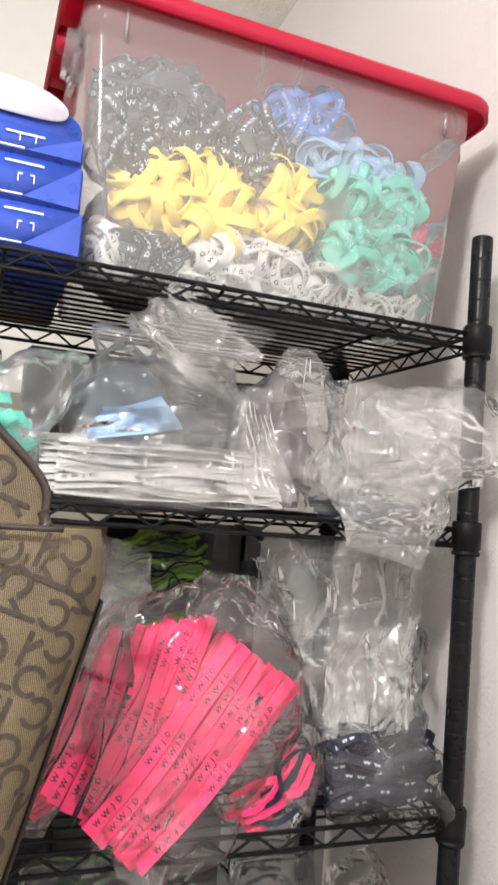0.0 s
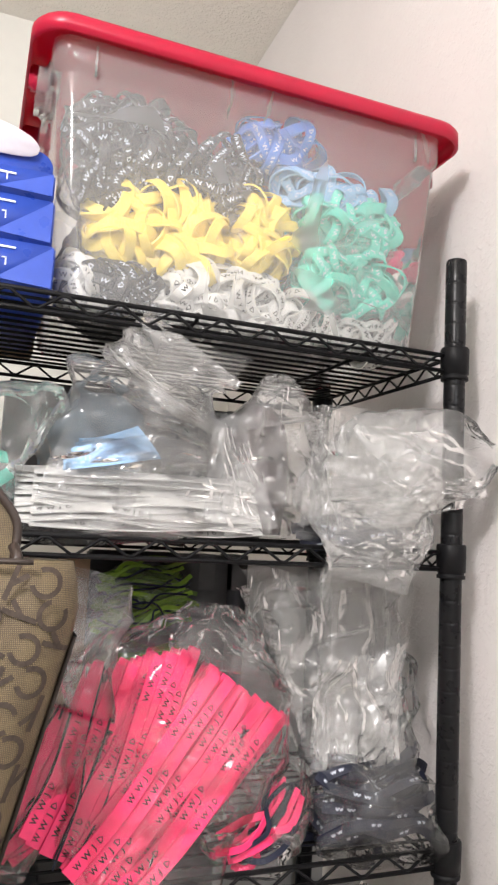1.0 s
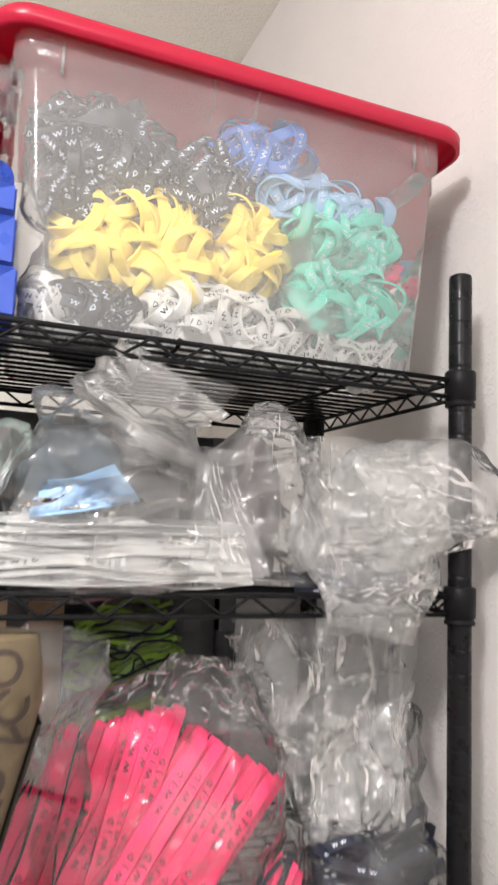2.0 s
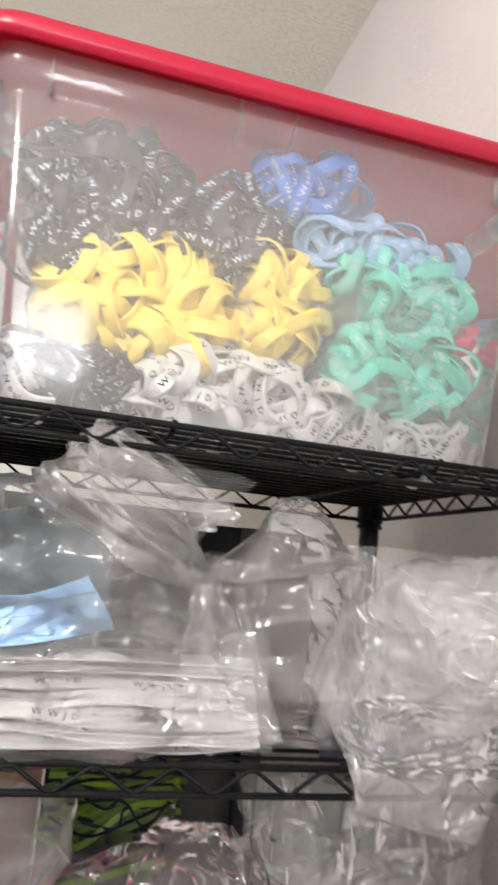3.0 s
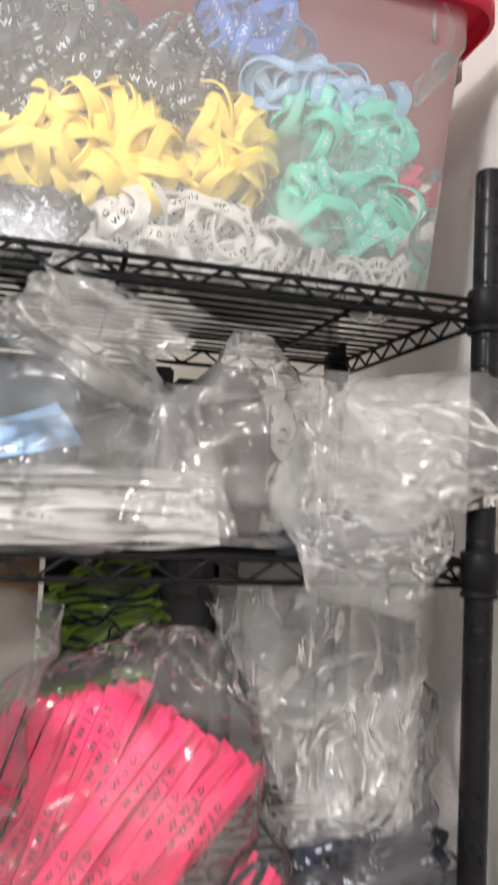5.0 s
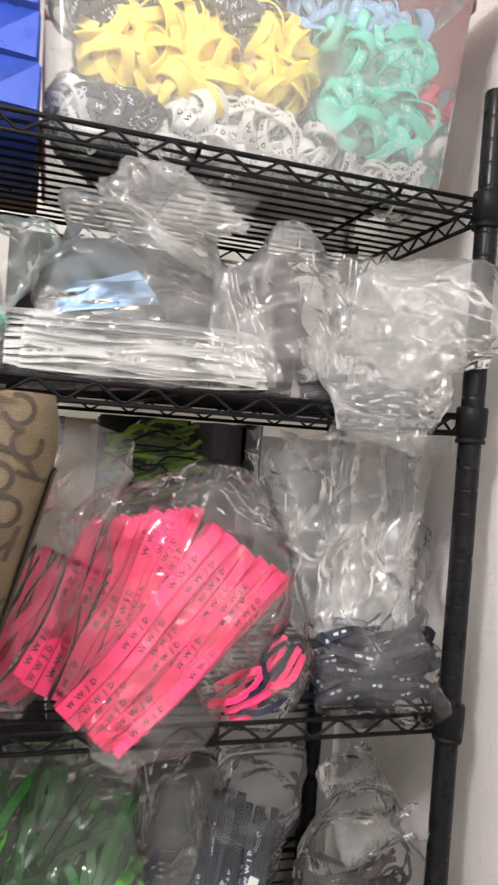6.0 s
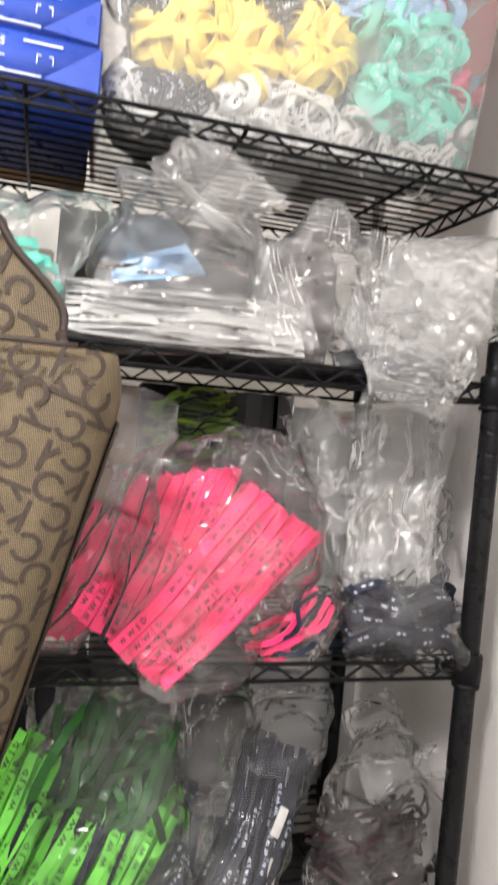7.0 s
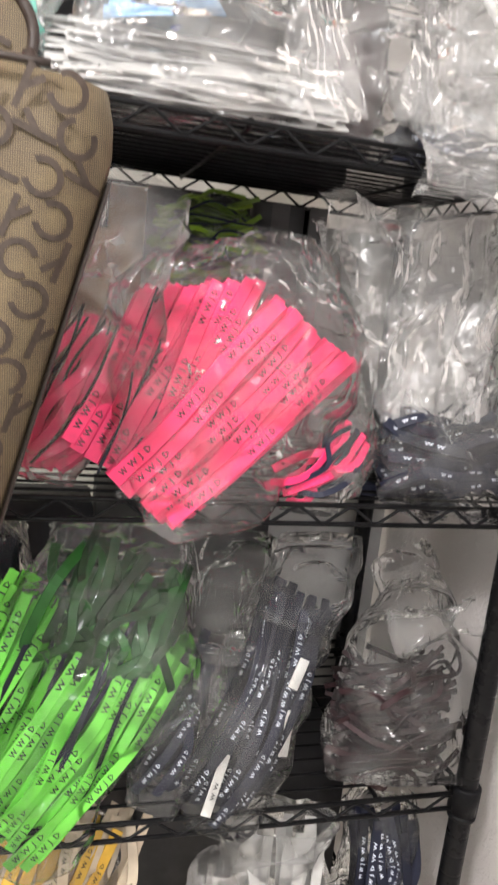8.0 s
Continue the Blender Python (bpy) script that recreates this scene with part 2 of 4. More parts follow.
def solo(name, bm, material, label, category, group="", kind="", smooth=True):
    return tagged(part(name, bm, material, None, "", smooth), label, category, group, kind)


def box(bm, lo, hi, bevel=0.0, segs=2):
    r = bmesh.ops.create_cube(bm, size=1.0)
    c = [(a + b) / 2 for a, b in zip(lo, hi)]
    d = [b - a for a, b in zip(lo, hi)]
    bmesh.ops.transform(bm, verts=r["verts"], matrix=Matrix.Translation(c) @ Matrix.Diagonal((*d, 1)))
    if bevel:
        es = list({e for v in r["verts"] for e in v.link_edges})
        bmesh.ops.bevel(bm, geom=es, offset=bevel, segments=segs, affect="EDGES")
    return bm


def tube(bm, pts, r, n=6, caps=True):
    """A round wire along a line of points."""
    pts = [Vector(p) for p in pts]
    rings = []
    side = None
    for i, p in enumerate(pts):
        t = (pts[min(i + 1, len(pts) - 1)] - pts[max(i - 1, 0)]).normalized()
        if side is None:
            side = t.orthogonal().normalized()
        side = (side - t * side.dot(t)).normalized()
        up = t.cross(side)
        rings.append([bm.verts.new(p + (side * math.cos(a) + up * math.sin(a)) * r) for a in (math.tau * k / n for k in range(n))])
    for a, b in zip(rings, rings[1:]):
        for k in range(n):
            bm.faces.new((a[k], a[(k + 1) % n], b[(k + 1) % n], b[k]))
    if caps:
        bm.faces.new(rings[0][::-1])
        bm.faces.new(rings[-1])
    return bm


def lathe(bm, profile, n=20, at=(0, 0, 0)):
    rings = [[bm.verts.new((at[0] + r * math.cos(math.tau * k / n), at[1] + r * math.sin(math.tau * k / n), at[2] + z)) for k in range(n)] for r, z in profile]
    for a, b in zip(rings, rings[1:]):
        for k in range(n):
            bm.faces.new((a[k], a[(k + 1) % n], b[(k + 1) % n], b[k]))
    bm.faces.new(rings[0][::-1])
    bm.faces.new(rings[-1])
    return bm


def spline(points, u):
    """A smooth run through rows of numbers, u from 0 to 1."""
    n = len(points) - 1
    f = min(max(u, 0), 1) * n
    i = min(int(f), n - 1)
    t = f - i
    p0, p1, p2, p3 = points[max(i - 1, 0)], points[i], points[i + 1], points[min(i + 2, n)]
    return [0.5 * (2 * b + (c - a) * t + (2 * a - 5 * b + 4 * c - d) * t * t + (3 * b - a - 3 * c + d) * t ** 3) for a, b, c, d in zip(p0, p1, p2, p3)]


def tri(x):
    """A triangle wave between 0 and 1."""
    return abs((x % 1.0) * 2 - 1)


def fold_planes(seed, facet):
    """Directions, rates, phases and weights of the flat folds of a crumpled film."""
    r = random.Random(seed * 13 + 5)
    rows = []
    for k in range(5):
        d = Vector((r.uniform(-1, 1), r.uniform(-0.6, 0.6), r.uniform(-1, 1))).normalized()
        rows.append((d, facet * (0.55 + 0.45 * k), r.random(), (1.1, 0.9, 0.6, 0.4, 0.3)[k]))
    return rows


def sack(stations, crumple=0.011, seed=0, n=72, rings=76, facet=22.0, closed_top=False, power=0.92):
    """A crumpled film bag lofted along rows of (x, y, z, half width, half depth)."""
    bm = bmesh.new()
    off = Vector((seed * 7.3, seed * 3.1, seed * 5.7))
    planes = fold_planes(seed, facet)
    mids = [spline(stations, j / rings) for j in range(rings + 1)]
    loops = []
    for j, s in enumerate(mids):
        c = Vector(s[:3])
        t = Vector(mids[min(j + 1, rings)][:3]) - Vector(mids[max(j - 1, 0)][:3])
        t.normalize()
        u = Vector((1, 0, 0))
        if abs(t.x) > 0.9:
            u = Vector((0, 0, -1))
        u = (u - t * u.dot(t)).normalized()
        w = t.cross(u)
        ring = []
        for k in range(n):
            a = math.tau * k / n
            ca, sa = math.cos(a), math.sin(a)
            d = u * (math.copysign(abs(ca) ** power, ca) * max(s[3], 0.001)) + w * (math.copysign(abs(sa) ** power, sa) * max(s[4], 0.001))
            p = c + d
            v = j / rings
            round_ = Vector((ca * 0.8, sa * 0.8, v * 2.6)) + off
            drift = noise.noise(round_) * 0.9
            smooth = min(1.0, max(0.0, 0.55 + 1.1 * noise.noise(round_ * 1.7 + off)))
            pw = p + noise.noise_vector(p * 7.0 + off) * 0.02
            fold = sum(w * (tri(pw.dot(dr) * fr * 0.9 + ph) - 0.5) for dr, fr, ph, w in planes[:4])
            big = noise.noise(p * 8.0 + off * 1.7)
            turn = a / math.tau
            pleat = sum(w * (tri(turn * m + drift * q + v * q) - 0.5) for m, q, w in ((3, 1.9, 0.7), (6, -2.6, 0.40), (11, 3.4, 0.12)))
            gather = 0.5 + 0.9 * abs(v - 0.4)
            amount = crumple * min(1.0, 0.25 + 10 * min(s[3], s[4] * 2))
            ring.append(bm.verts.new(p + d.normalized() * amount * (1.15 * fold + 0.9 * big + gather * smooth * pleat)))
        loops.append(ring)
    for a, b in zip(loops, loops[1:]):
        for k in range(n):
            bm.faces.new((a[k], a[(k + 1) % n], b[(k + 1) % n], b[k]))
    bm.faces.new(loops[0][::-1])
    if closed_top:
        bm.faces.new(loops[-1])
    return bm


GLYPHS = {}


def glyphs(text):
    """Flat letters from the built-in font: points and faces, one unit high, centred on their height."""
    if text not in GLYPHS:
        cu = bpy.data.curves.new("letters", "FONT")
        cu.body, cu.resolution_u, cu.space_character, cu.offset = text, 1, 1.2, 0.018
        ob = bpy.data.objects.new("letters", cu)
        me = bpy.data.meshes.new_from_object(ob)
        pts = [(v.co.x, v.co.y - 0.35) for v in me.vertices]
        GLYPHS[text] = (pts, [tuple(p.vertices) for p in me.polygons], max([p[0] for p in pts] + [0.1]))
        bpy.data.objects.remove(ob), bpy.data.curves.remove(cu), bpy.data.meshes.remove(me)
    return GLYPHS[text]


def lettering(bm, text, size, place):
    """Lays the letters on a surface: place(s, w) gives the point s metres along and w metres across."""
    pts, faces, length = glyphs(text)
    vs = [bm.verts.new(place(x * size, y * size)) for x, y in pts]
    for f in faces:
        try:
            bm.faces.new([vs[i] for i in f])
        except ValueError:
            pass
    return length * size


def band_mesh(rng, half_w=0.0072, thick=0.0019, squash=1.0, radius=0.031, segs=44):
    """A silicone wristband, pressed out of round. Gives the frames round the loop and the mesh."""
    a1, a2, a3 = rng.uniform(0, 6), rng.uniform(0, 6), rng.uniform(0, 6)
    frames = []
    for k in range(segs):
        a = math.tau * k / segs
        r = radius * (1 + 0.10 * math.sin(2 * a + a1) + 0.05 * math.sin(3 * a + a2))
        frames.append(Vector((r * math.cos(a), r * squash * math.sin(a), 0.006 * math.sin(2 * a + a3))))
    bm = bmesh.new()
    rings = []
    for k, p in enumerate(frames):
        t = (frames[(k + 1) % segs] - frames[k - 1]).normalized()
        out = t.cross(Vector((0, 0, 1))).normalized()
        tilt = 0.35 * math.sin(math.tau * k / segs + a2)
        up = (Vector((0, 0, 1)) + out * tilt).normalized()
        rings.append([bm.verts.new(p + out * o + up * w) for o, w in ((0, -half_w), (thick, -half_w * 0.8), (thick, half_w * 0.8), (0, half_w))])
    for k in range(segs):
        a, b = rings[k], rings[(k + 1) % segs]
        for i in range(4):
            bm.faces.new((a[i], a[(i + 1) % 4], b[(i + 1) % 4], b[i]))

    def place_at(start):
        def place(s, w):
            f = (start + s / (math.tau * radius * (0.5 + squash / 2))) % 1.0 * segs
            i = int(f) % segs
            a, b = rings[i], rings[(i + 1) % segs]
            lo = a[1].co.lerp(b[1].co, f - int(f)); hi = a[2].co.lerp(b[2].co, f - int(f))
            mid, rise = (lo + hi) / 2, (hi - lo).normalized()
            t = (b[1].co - a[1].co).normalized()
            return mid + rise * w + t.cross(rise).normalized() * 0.0005
        return place
    return bm, place_at


BAND_WORDS = ("W W J D", "What Would", "Do?  W W J D")


def wristband(rng, centre, turn, material, ink, label, group, squash=1.0, radius=0.031, words=True):
    bm, place_at = band_mesh(rng, squash=squash, radius=radius)
    m = Matrix.Translation(centre) @ turn.to_matrix().to_4x4()
    letters = bmesh.new()
    if words and ink:
        f = rng.uniform(0, 0.2)
        while f < 0.85:
            used = lettering(letters, rng.choice(BAND_WORDS), 0.0078, place_at(f))
            f += used / (math.tau * radius * (0.5 + squash / 2)) + 0.10
    ob = new(group[:-1].replace(" ", "_"), mesh_of("wristband", bm, material, False))
    ob.matrix_basis = m
    tagged(ob, label, "wristband", group)
    if len(letters.verts):
        lt = new("lettering", mesh_of("lettering", letters, ink, False))
        lt.parent = ob
        tagged(lt, kind="stuff")
    else:
        letters.free()
    return ob


def strap(rng, pts, width, material, ink, label, group, words="W W J D", ink_size=0.006, thick=0.0012, face=(0, -1, 0.35), gap=0.035, spin=0.5):
    """A flat woven strap along a smooth run of points, with lettering on its face."""
    segs = 18
    run = [Vector(spline(pts, k / segs)) for k in range(segs + 1)]
    twist = rng.uniform(-spin, spin)
    face = Vector(face).normalized()
    bm = bmesh.new()
    rings = []
    for k, p in enumerate(run):
        t = (run[min(k + 1, segs)] - run[max(k - 1, 0)]).normalized()
        nrm = (face - t * face.dot(t)).normalized()
        nrm = (Matrix.Rotation(twist * math.sin(k / segs * 3), 3, t) @ nrm).normalized()
        side = t.cross(nrm)
        rings.append([bm.verts.new(p + side * (w * width / 2) + nrm * o) for w, o in ((-1, 0), (-0.9, thick), (0.9, thick), (1, 0))])
    for a, b in zip(rings, rings[1:]):
        for i in range(4):
            bm.faces.new((a[i], a[(i + 1) % 4], b[(i + 1) % 4], b[i]))
    bm.faces.new(rings[0][::-1]); bm.faces.new(rings[-1])
    total = sum((b - a).length for a, b in zip(run, run[1:]))
    letters = bmesh.new()
    if ink:
        s0 = rng.uniform(0.005, 0.03)
        while s0 < total - 0.05:
            def place(s, w, s0=s0):
                f = min((s0 + s) / total, 0.999) * segs
                i = int(f)
                a, b = rings[i], rings[i + 1]
                lo = a[1].co.lerp(b[1].co, f - i); hi = a[2].co.lerp(b[2].co, f - i)
                rise = (hi - lo).normalized()
                t = (b[1].co - a[1].co).normalized()
                n = rise.cross(t).normalized()
                if n.dot(face) < 0:
                    n = -n
                return (lo + hi) / 2 - rise * w + n * 0.0004
            s0 += lettering(letters, words, ink_size, place) + gap
    ob = new(group[:-1].replace(" ", "_"), mesh_of("strap", bm, material, False))
    tagged(ob, label, "strap", group)
    if len(letters.verts):
        lt = new("lettering", mesh_of("lettering", letters, ink, False))
        lt.parent = ob
        tagged(lt, kind="stuff")
    else:
        letters.free()
    return ob


def bundle(seed, count, a0, a1, b0, b1, width, material, ink, label, group, bow=0.02, jitter=0.012, spin=0.5, depth=0.05, words="W W J D", face=(0, -1, 0.35), ink_size=0.006):
    """Straps fanned from the line a0-a1 to the line b0-b1, in layers going back."""
    rng = random.Random(seed)
    for i in range(count):
        f = (i * 0.618) % 1.0
        layer = (i / count) * depth
        j = lambda: rng.uniform(-jitter, jitter)
        a = Vector(a0).lerp(Vector(a1), f) + Vector((j(), layer, j()))
        b = Vector(b0).lerp(Vector(b1), f) + Vector((j(), layer, j()))
        m1 = a.lerp(b, 0.33) + Vector((j(), -bow + j() * 0.5, j()))
        m2 = a.lerp(b, 0.66) + Vector((j(), -bow + j() * 0.5, j()))
        strap(rng, [a, m1, m2, b], width * rng.uniform(0.85, 1.1), material, ink if i < count * 0.6 else None, label, group, words, face=face, ink_size=ink_size, spin=spin)


# ---- the room ----
bm = box(bmesh.new(), (XL - 0.1, YF - 0.1, -0.1), (XR + 0.1, YB + 0.1, 0.0))
solo("floor", bm, M_FLOOR, "brown vinyl floor of the store room", "floor", kind="structure", smooth=False)
bm = box(bmesh.new(), (XL - 0.1, YF - 0.1, ZC), (XR + 0.1, YB + 0.1, ZC + 0.1))
solo("ceiling", bm, M_CEIL, "cream ceiling with sprayed popcorn texture", "ceiling", kind="structure", smooth=False)
bm = box(bmesh.new(), (XR, YF - 0.1, 0.0), (XR + 0.1, YB + 0.1, ZC))
solo("wall_east", bm, M_WALL, "off-white wall with knockdown plaster texture", "wall", kind="structure", smooth=False)
bm = box(bmesh.new(), (XL - 0.1, YB, 0.0), (XR, YB + 0.1, ZC))
solo("wall_north", bm, M_BACK, "smooth cream painted wall behind the rack", "wall", kind="structure", smooth=False)
bm = box(bmesh.new(), (XL - 0.1, YF, 0.0), (XL, YB, ZC))
solo("wall_west", bm, M_BACK, "plain cream painted wall", "wall", kind="structure", smooth=False)
bm = box(bmesh.new(), (XL, YF - 0.1, 0.0), (XR, YF, ZC))
solo("wall_south", bm, M_BACK, "plain cream painted wall", "wall", kind="structure", smooth=False)


win = thing("window_1", (-0.32, YF, 2.04), "small high white framed window behind the viewer", "window", kind="structure")
for lo, hi in (((-0.59, YF, 2.00), (-0.05, YF + 0.05, 2.03)), ((-0.59, YF, 2.49), (-0.05, YF + 0.05, 2.52)), ((-0.59, YF, 2.03), (-0.56, YF + 0.05, 2.49)), ((-0.08, YF, 2.03), (-0.05, YF + 0.05, 2.49))):
    part("window_frame", box(bmesh.new(), lo, hi, 0.004), M_TRIM, win)
fixture = thing("ceiling_lamp", (-0.62, 0.12, ZC - 0.1), "bare round ceiling lamp fitting", "ceiling lamp")
part("base_plate", lathe(bmesh.new(), [(0.07, ZC - 0.04), (0.09, ZC - 0.035), (0.095, ZC - 0.02), (0.095, ZC)], 28, (-0.62, 0.12, 0)), M_TRIM, fixture)
part("lamp_holder", lathe(bmesh.new(), [(0.02, ZC - 0.11), (0.024, ZC - 0.105), (0.024, ZC - 0.04)], 20, (-0.62, 0.12, 0)), M_TRIM, fixture)


# ---- wire rack ----
def post_mesh(height):
    prof = [(0.0105, 0.0), (0.0127, 0.001)]
    z = 0.0254
    while z < height - 0.01:
        prof += [(0.0127, z - 0.0030), (0.0127, z - 0.0014), (0.0124, z - 0.0007), (0.0124, z + 0.0007), (0.0127, z + 0.0014), (0.0127, z + 0.0030)]
        z += 0.0254
    prof += [(0.0127, height - 0.003), (0.0120, height - 0.001), (0.0100, height)]
    return lathe(bmesh.new(), prof, 20)


rack = thing("wire_rack", (PX - RW / 2, PY + RD / 2, 0), "black wire shelving rack with five shelves, loaded with bags", "shelving rack")
post_me = mesh_of("post", post_mesh(1.835), M_POST)
XA, XB, YA, YZ = PX - RW, PX, PY, PY + RD
for x, y in ((XA, YA), (XB, YA), (XA, YZ), (XB, YZ)):
    ob = new("post", post_me)
    ob.parent = rack
    ob.location = Vector((x, y, 0)) - rack.location
collar_me = mesh_of("collar", lathe(bmesh.new(), [(0.0135, -0.020), (0.0162, -0.020), (0.0165, -0.016), (0.0150, -0.0155), (0.0150, -0.013), (0.0168, -0.0125), (0.0172, 0.018), (0.0160, 0.020), (0.0130, 0.020)], 20), M_COLLAR)


def shelf(z):
    sh = new("shelf")
    sh.parent = rack
    sh.location = (0, 0, z)
    sh.empty_display_size = 0.02
    top = z + RAIL
    zero = 0.24 - 0.055 * 10
    for y in (YA, YZ):
        bm = bmesh.new()
        tube(bm, [(XA, y, top), (XB, y, top)], 0.0028, 8)
        tube(bm, [(XA, y, z), (XB, y, z)], 0.0026, 8)
        pts = []
        k = 0
        while zero + 0.0275 * k < XB - 0.012:
            x = zero + 0.0275 * k
            if x > XA + 0.012:
                lift = 0.002 if k % 2 else RAIL - 0.002
                lift = RAIL - lift
                pts += [(x - 0.003, y - 0.0015, z + lift), (x + 0.003, y - 0.0015, z + lift)]
            k += 1
        tube(bm, pts, 0.0017, 6)
        part("rail", bm, M_WIRE, sh)
    for x in (XA, XB):
        bm = bmesh.new()
        tube(bm, [(x, YA, top), (x, YZ, top)], 0.0028, 8)
        tube(bm, [(x, YA, z), (x, YZ, z)], 0.0026, 8)
        pts = []
        k = 0
        while YA + 0.016 + 0.022 * k < YZ - 0.012:
            pts.append((x, YA + 0.016 + 0.022 * k, z + (0.002 if k % 2 else RAIL - 0.002)))
            k += 1
        tube(bm, pts, 0.0017, 6)
        part("side_rail", bm, M_WIRE, sh)
    for k in range(1, 14):
        y = YA + RD * k / 14
        part("wire", tube(bmesh.new(), [(XA, y, top), (XB, y, top)], 0.0018, 6), M_WIRE, sh)
    for k in range(4):
        x = 0.46 - 0.22 * k
        bm = bmesh.new()
        tube(bm, [(x, YA - 0.001, top + 0.003), (x, YA + 0.006, top - 0.004), (x, YZ - 0.006, top - 0.004), (x, YZ + 0.001, top + 0.003)], 0.0024, 6)
        part("cross_wire", bm, M_WIRE, sh)
    for x, y in ((XA, YA), (XB, YA), (XA, YZ), (XB, YZ)):
        ob = new("collar", collar_me)
        ob.parent = sh
        ob.location = Vector((x, y, z + RAIL / 2)) - rack.location - sh.location


for z in SHELF_Z:
    shelf(z)
ZA, ZB2, ZC2, ZD, ZE = (z + RAIL + 0.003 for z in SHELF_Z)


# ---- storage bin ----
def rounded_rect(x0, x1, y0, y1, r, z, n=6):
    pts = []
    for cx, cy, a0 in ((x1 - r, y1 - r, 0), (x0 + r, y1 - r, 90), (x0 + r, y0 + r, 180), (x1 - r, y0 + r, 270)):
        for k in range(n + 1):
            a = radians(a0 + 90 * k / n)
            pts.append((cx + r * math.cos(a), cy + r * math.sin(a), z))
    return pts


def skin(bm, loops, first=True, last=True):
    rings = [[bm.verts.new(p) for p in loop] for loop in loops]
    n = len(rings[0])
    for a, b in zip(rings, rings[1:]):
        for k in range(n):
            bm.faces.new((a[k], a[(k + 1) % n], b[(k + 1) % n], b[k]))
    if first:
        bm.faces.new(rings[0][::-1])
    if last:
        bm.faces.new(rings[-1])
    return bm


BX0, BX1, BY0, BY1 = 0.098, 0.533, 1.238, 1.505
BZ0, BZ1 = ZA, 2.002
bin_ob = thing("storage_bin", ((BX0 + BX1) / 2, (BY0 + BY1) / 2, BZ0), "clear plastic storage bin with red lid, full of wristbands", "storage bin")
loops = []
for z, g in ((BZ0, -0.006), (BZ0 + 0.004, 0.0), (BZ0 + 0.005, 0.0001), (BZ0 + 0.12, 0.0105), (BZ1 - 0.040, 0.0206), (BZ1 - 0.035, 0.021), (BZ1 - 0.030, 0.026), (BZ1, 0.027)):
    loops.append(rounded_rect(BX0 - g, BX1 + g, BY0 - g * 0.7, BY1 + g * 0.7, 0.022, z))
part("tub", skin(bmesh.new(), loops, True, False), M_BIN, bin_ob, "milky clear plastic tub")
lid = bmesh.new()
LX0, LX1, LY0, LY1 = BX0 - 0.050, BX1 + 0.054, BY0 - 0.036, BY1 + 0.036
zt = BZ1 + 0.016
loops = [rounded_rect(LX0 + a, LX1 - a, LY0 + a, LY1 - a, 0.04, z) for a, z in
         ((0.0035, zt - 0.022), (0.0, zt - 0.022), (0.0, zt - 0.006), (0.003, zt - 0.001), (0.010, zt), (0.022, zt - 0.002), (0.030, zt - 0.006))]
skin(lid, loops, False, True)
loops = [rounded_rect(LX0 + a, LX1 - a, LY0 + a, LY1 - a, 0.04, z) for a, z in ((0.0035, zt - 0.022), (0.0035, zt - 0.006), (0.012, zt - 0.004), (0.03, zt - 0.009))]
skin(lid, loops, False, True)
part("lid", lid, M_LID, bin_ob, "glossy red plastic lid")
for x, s in ((LX0, 1), (LX1, -1)):
    for y in (BY0 + 0.055, BY1 - 0.075):
        bm = box(bmesh.new(), (min(x + s * 0.003, x + s * 0.026), y, BZ1 - 0.024), (max(x + s * 0.003, x + s * 0.026), y + 0.016, BZ1 + 0.004), 0.003)
        part("latch_tab", bm, M_LID, bin_ob, "red lid tab")
    bm = bmesh.new()
    xa, xb = (x + s * 0.012, x + s * 0.036)
    box(bm, (min(xa, xb), BY0 + 0.02, BZ1 - 0.05), (max(xa, xb), BY0 + 0.10, BZ1 - 0.004), 0.01, 3)
    part("grip", bm, M_BIN, bin_ob, "moulded clear grip")
for x in (BX0 + 0.018, BX1 - 0.018):
    bm = box(bmesh.new(), (x - 0.0012, BY0 - 0.021, BZ1 - 0.040), (x + 0.0012, BY0 - 0.017, BZ1 - 0.006))
    part("rib", bm, M_BIN, bin_ob)


def rand_turn(rng, lean=0.5):
    """A band lying with its outer face roughly to the front."""
    tip = Euler((rng.uniform(0.3, 0.9), rng.uniform(-lean, lean), rng.uniform(-3.1, 3.1))).to_quaternion()
    return Euler((0, rng.uniform(-1.3, 1.3), 0)).to_quaternion() @ tip


def heap(seed, count, lo, hi, material, ink, label, group, words=True, squash=(0.55, 0.95), radius=(0.022, 0.029)):
    rng = random.Random(seed)
    for _ in range(count):
        c = [rng.uniform(a, b) for a, b in zip(lo, hi)]
        mid = [(a + b) / 2 for a, b in zip(lo, hi)]
        if ((c[0] - mid[0]) / (hi[0] - lo[0])) ** 2 + ((c[2] - mid[2]) / (hi[2] - lo[2])) ** 2 > 0.25:
            c = [m + (a - m) * 0.88 for a, m in zip(c, mid)]
        c[0] = max(c[0] - 0.011, 0.116)
        wristband(rng, c, rand_turn(rng), material, ink, label, group, rng.uniform(*squash), rng.uniform(*radius), words)


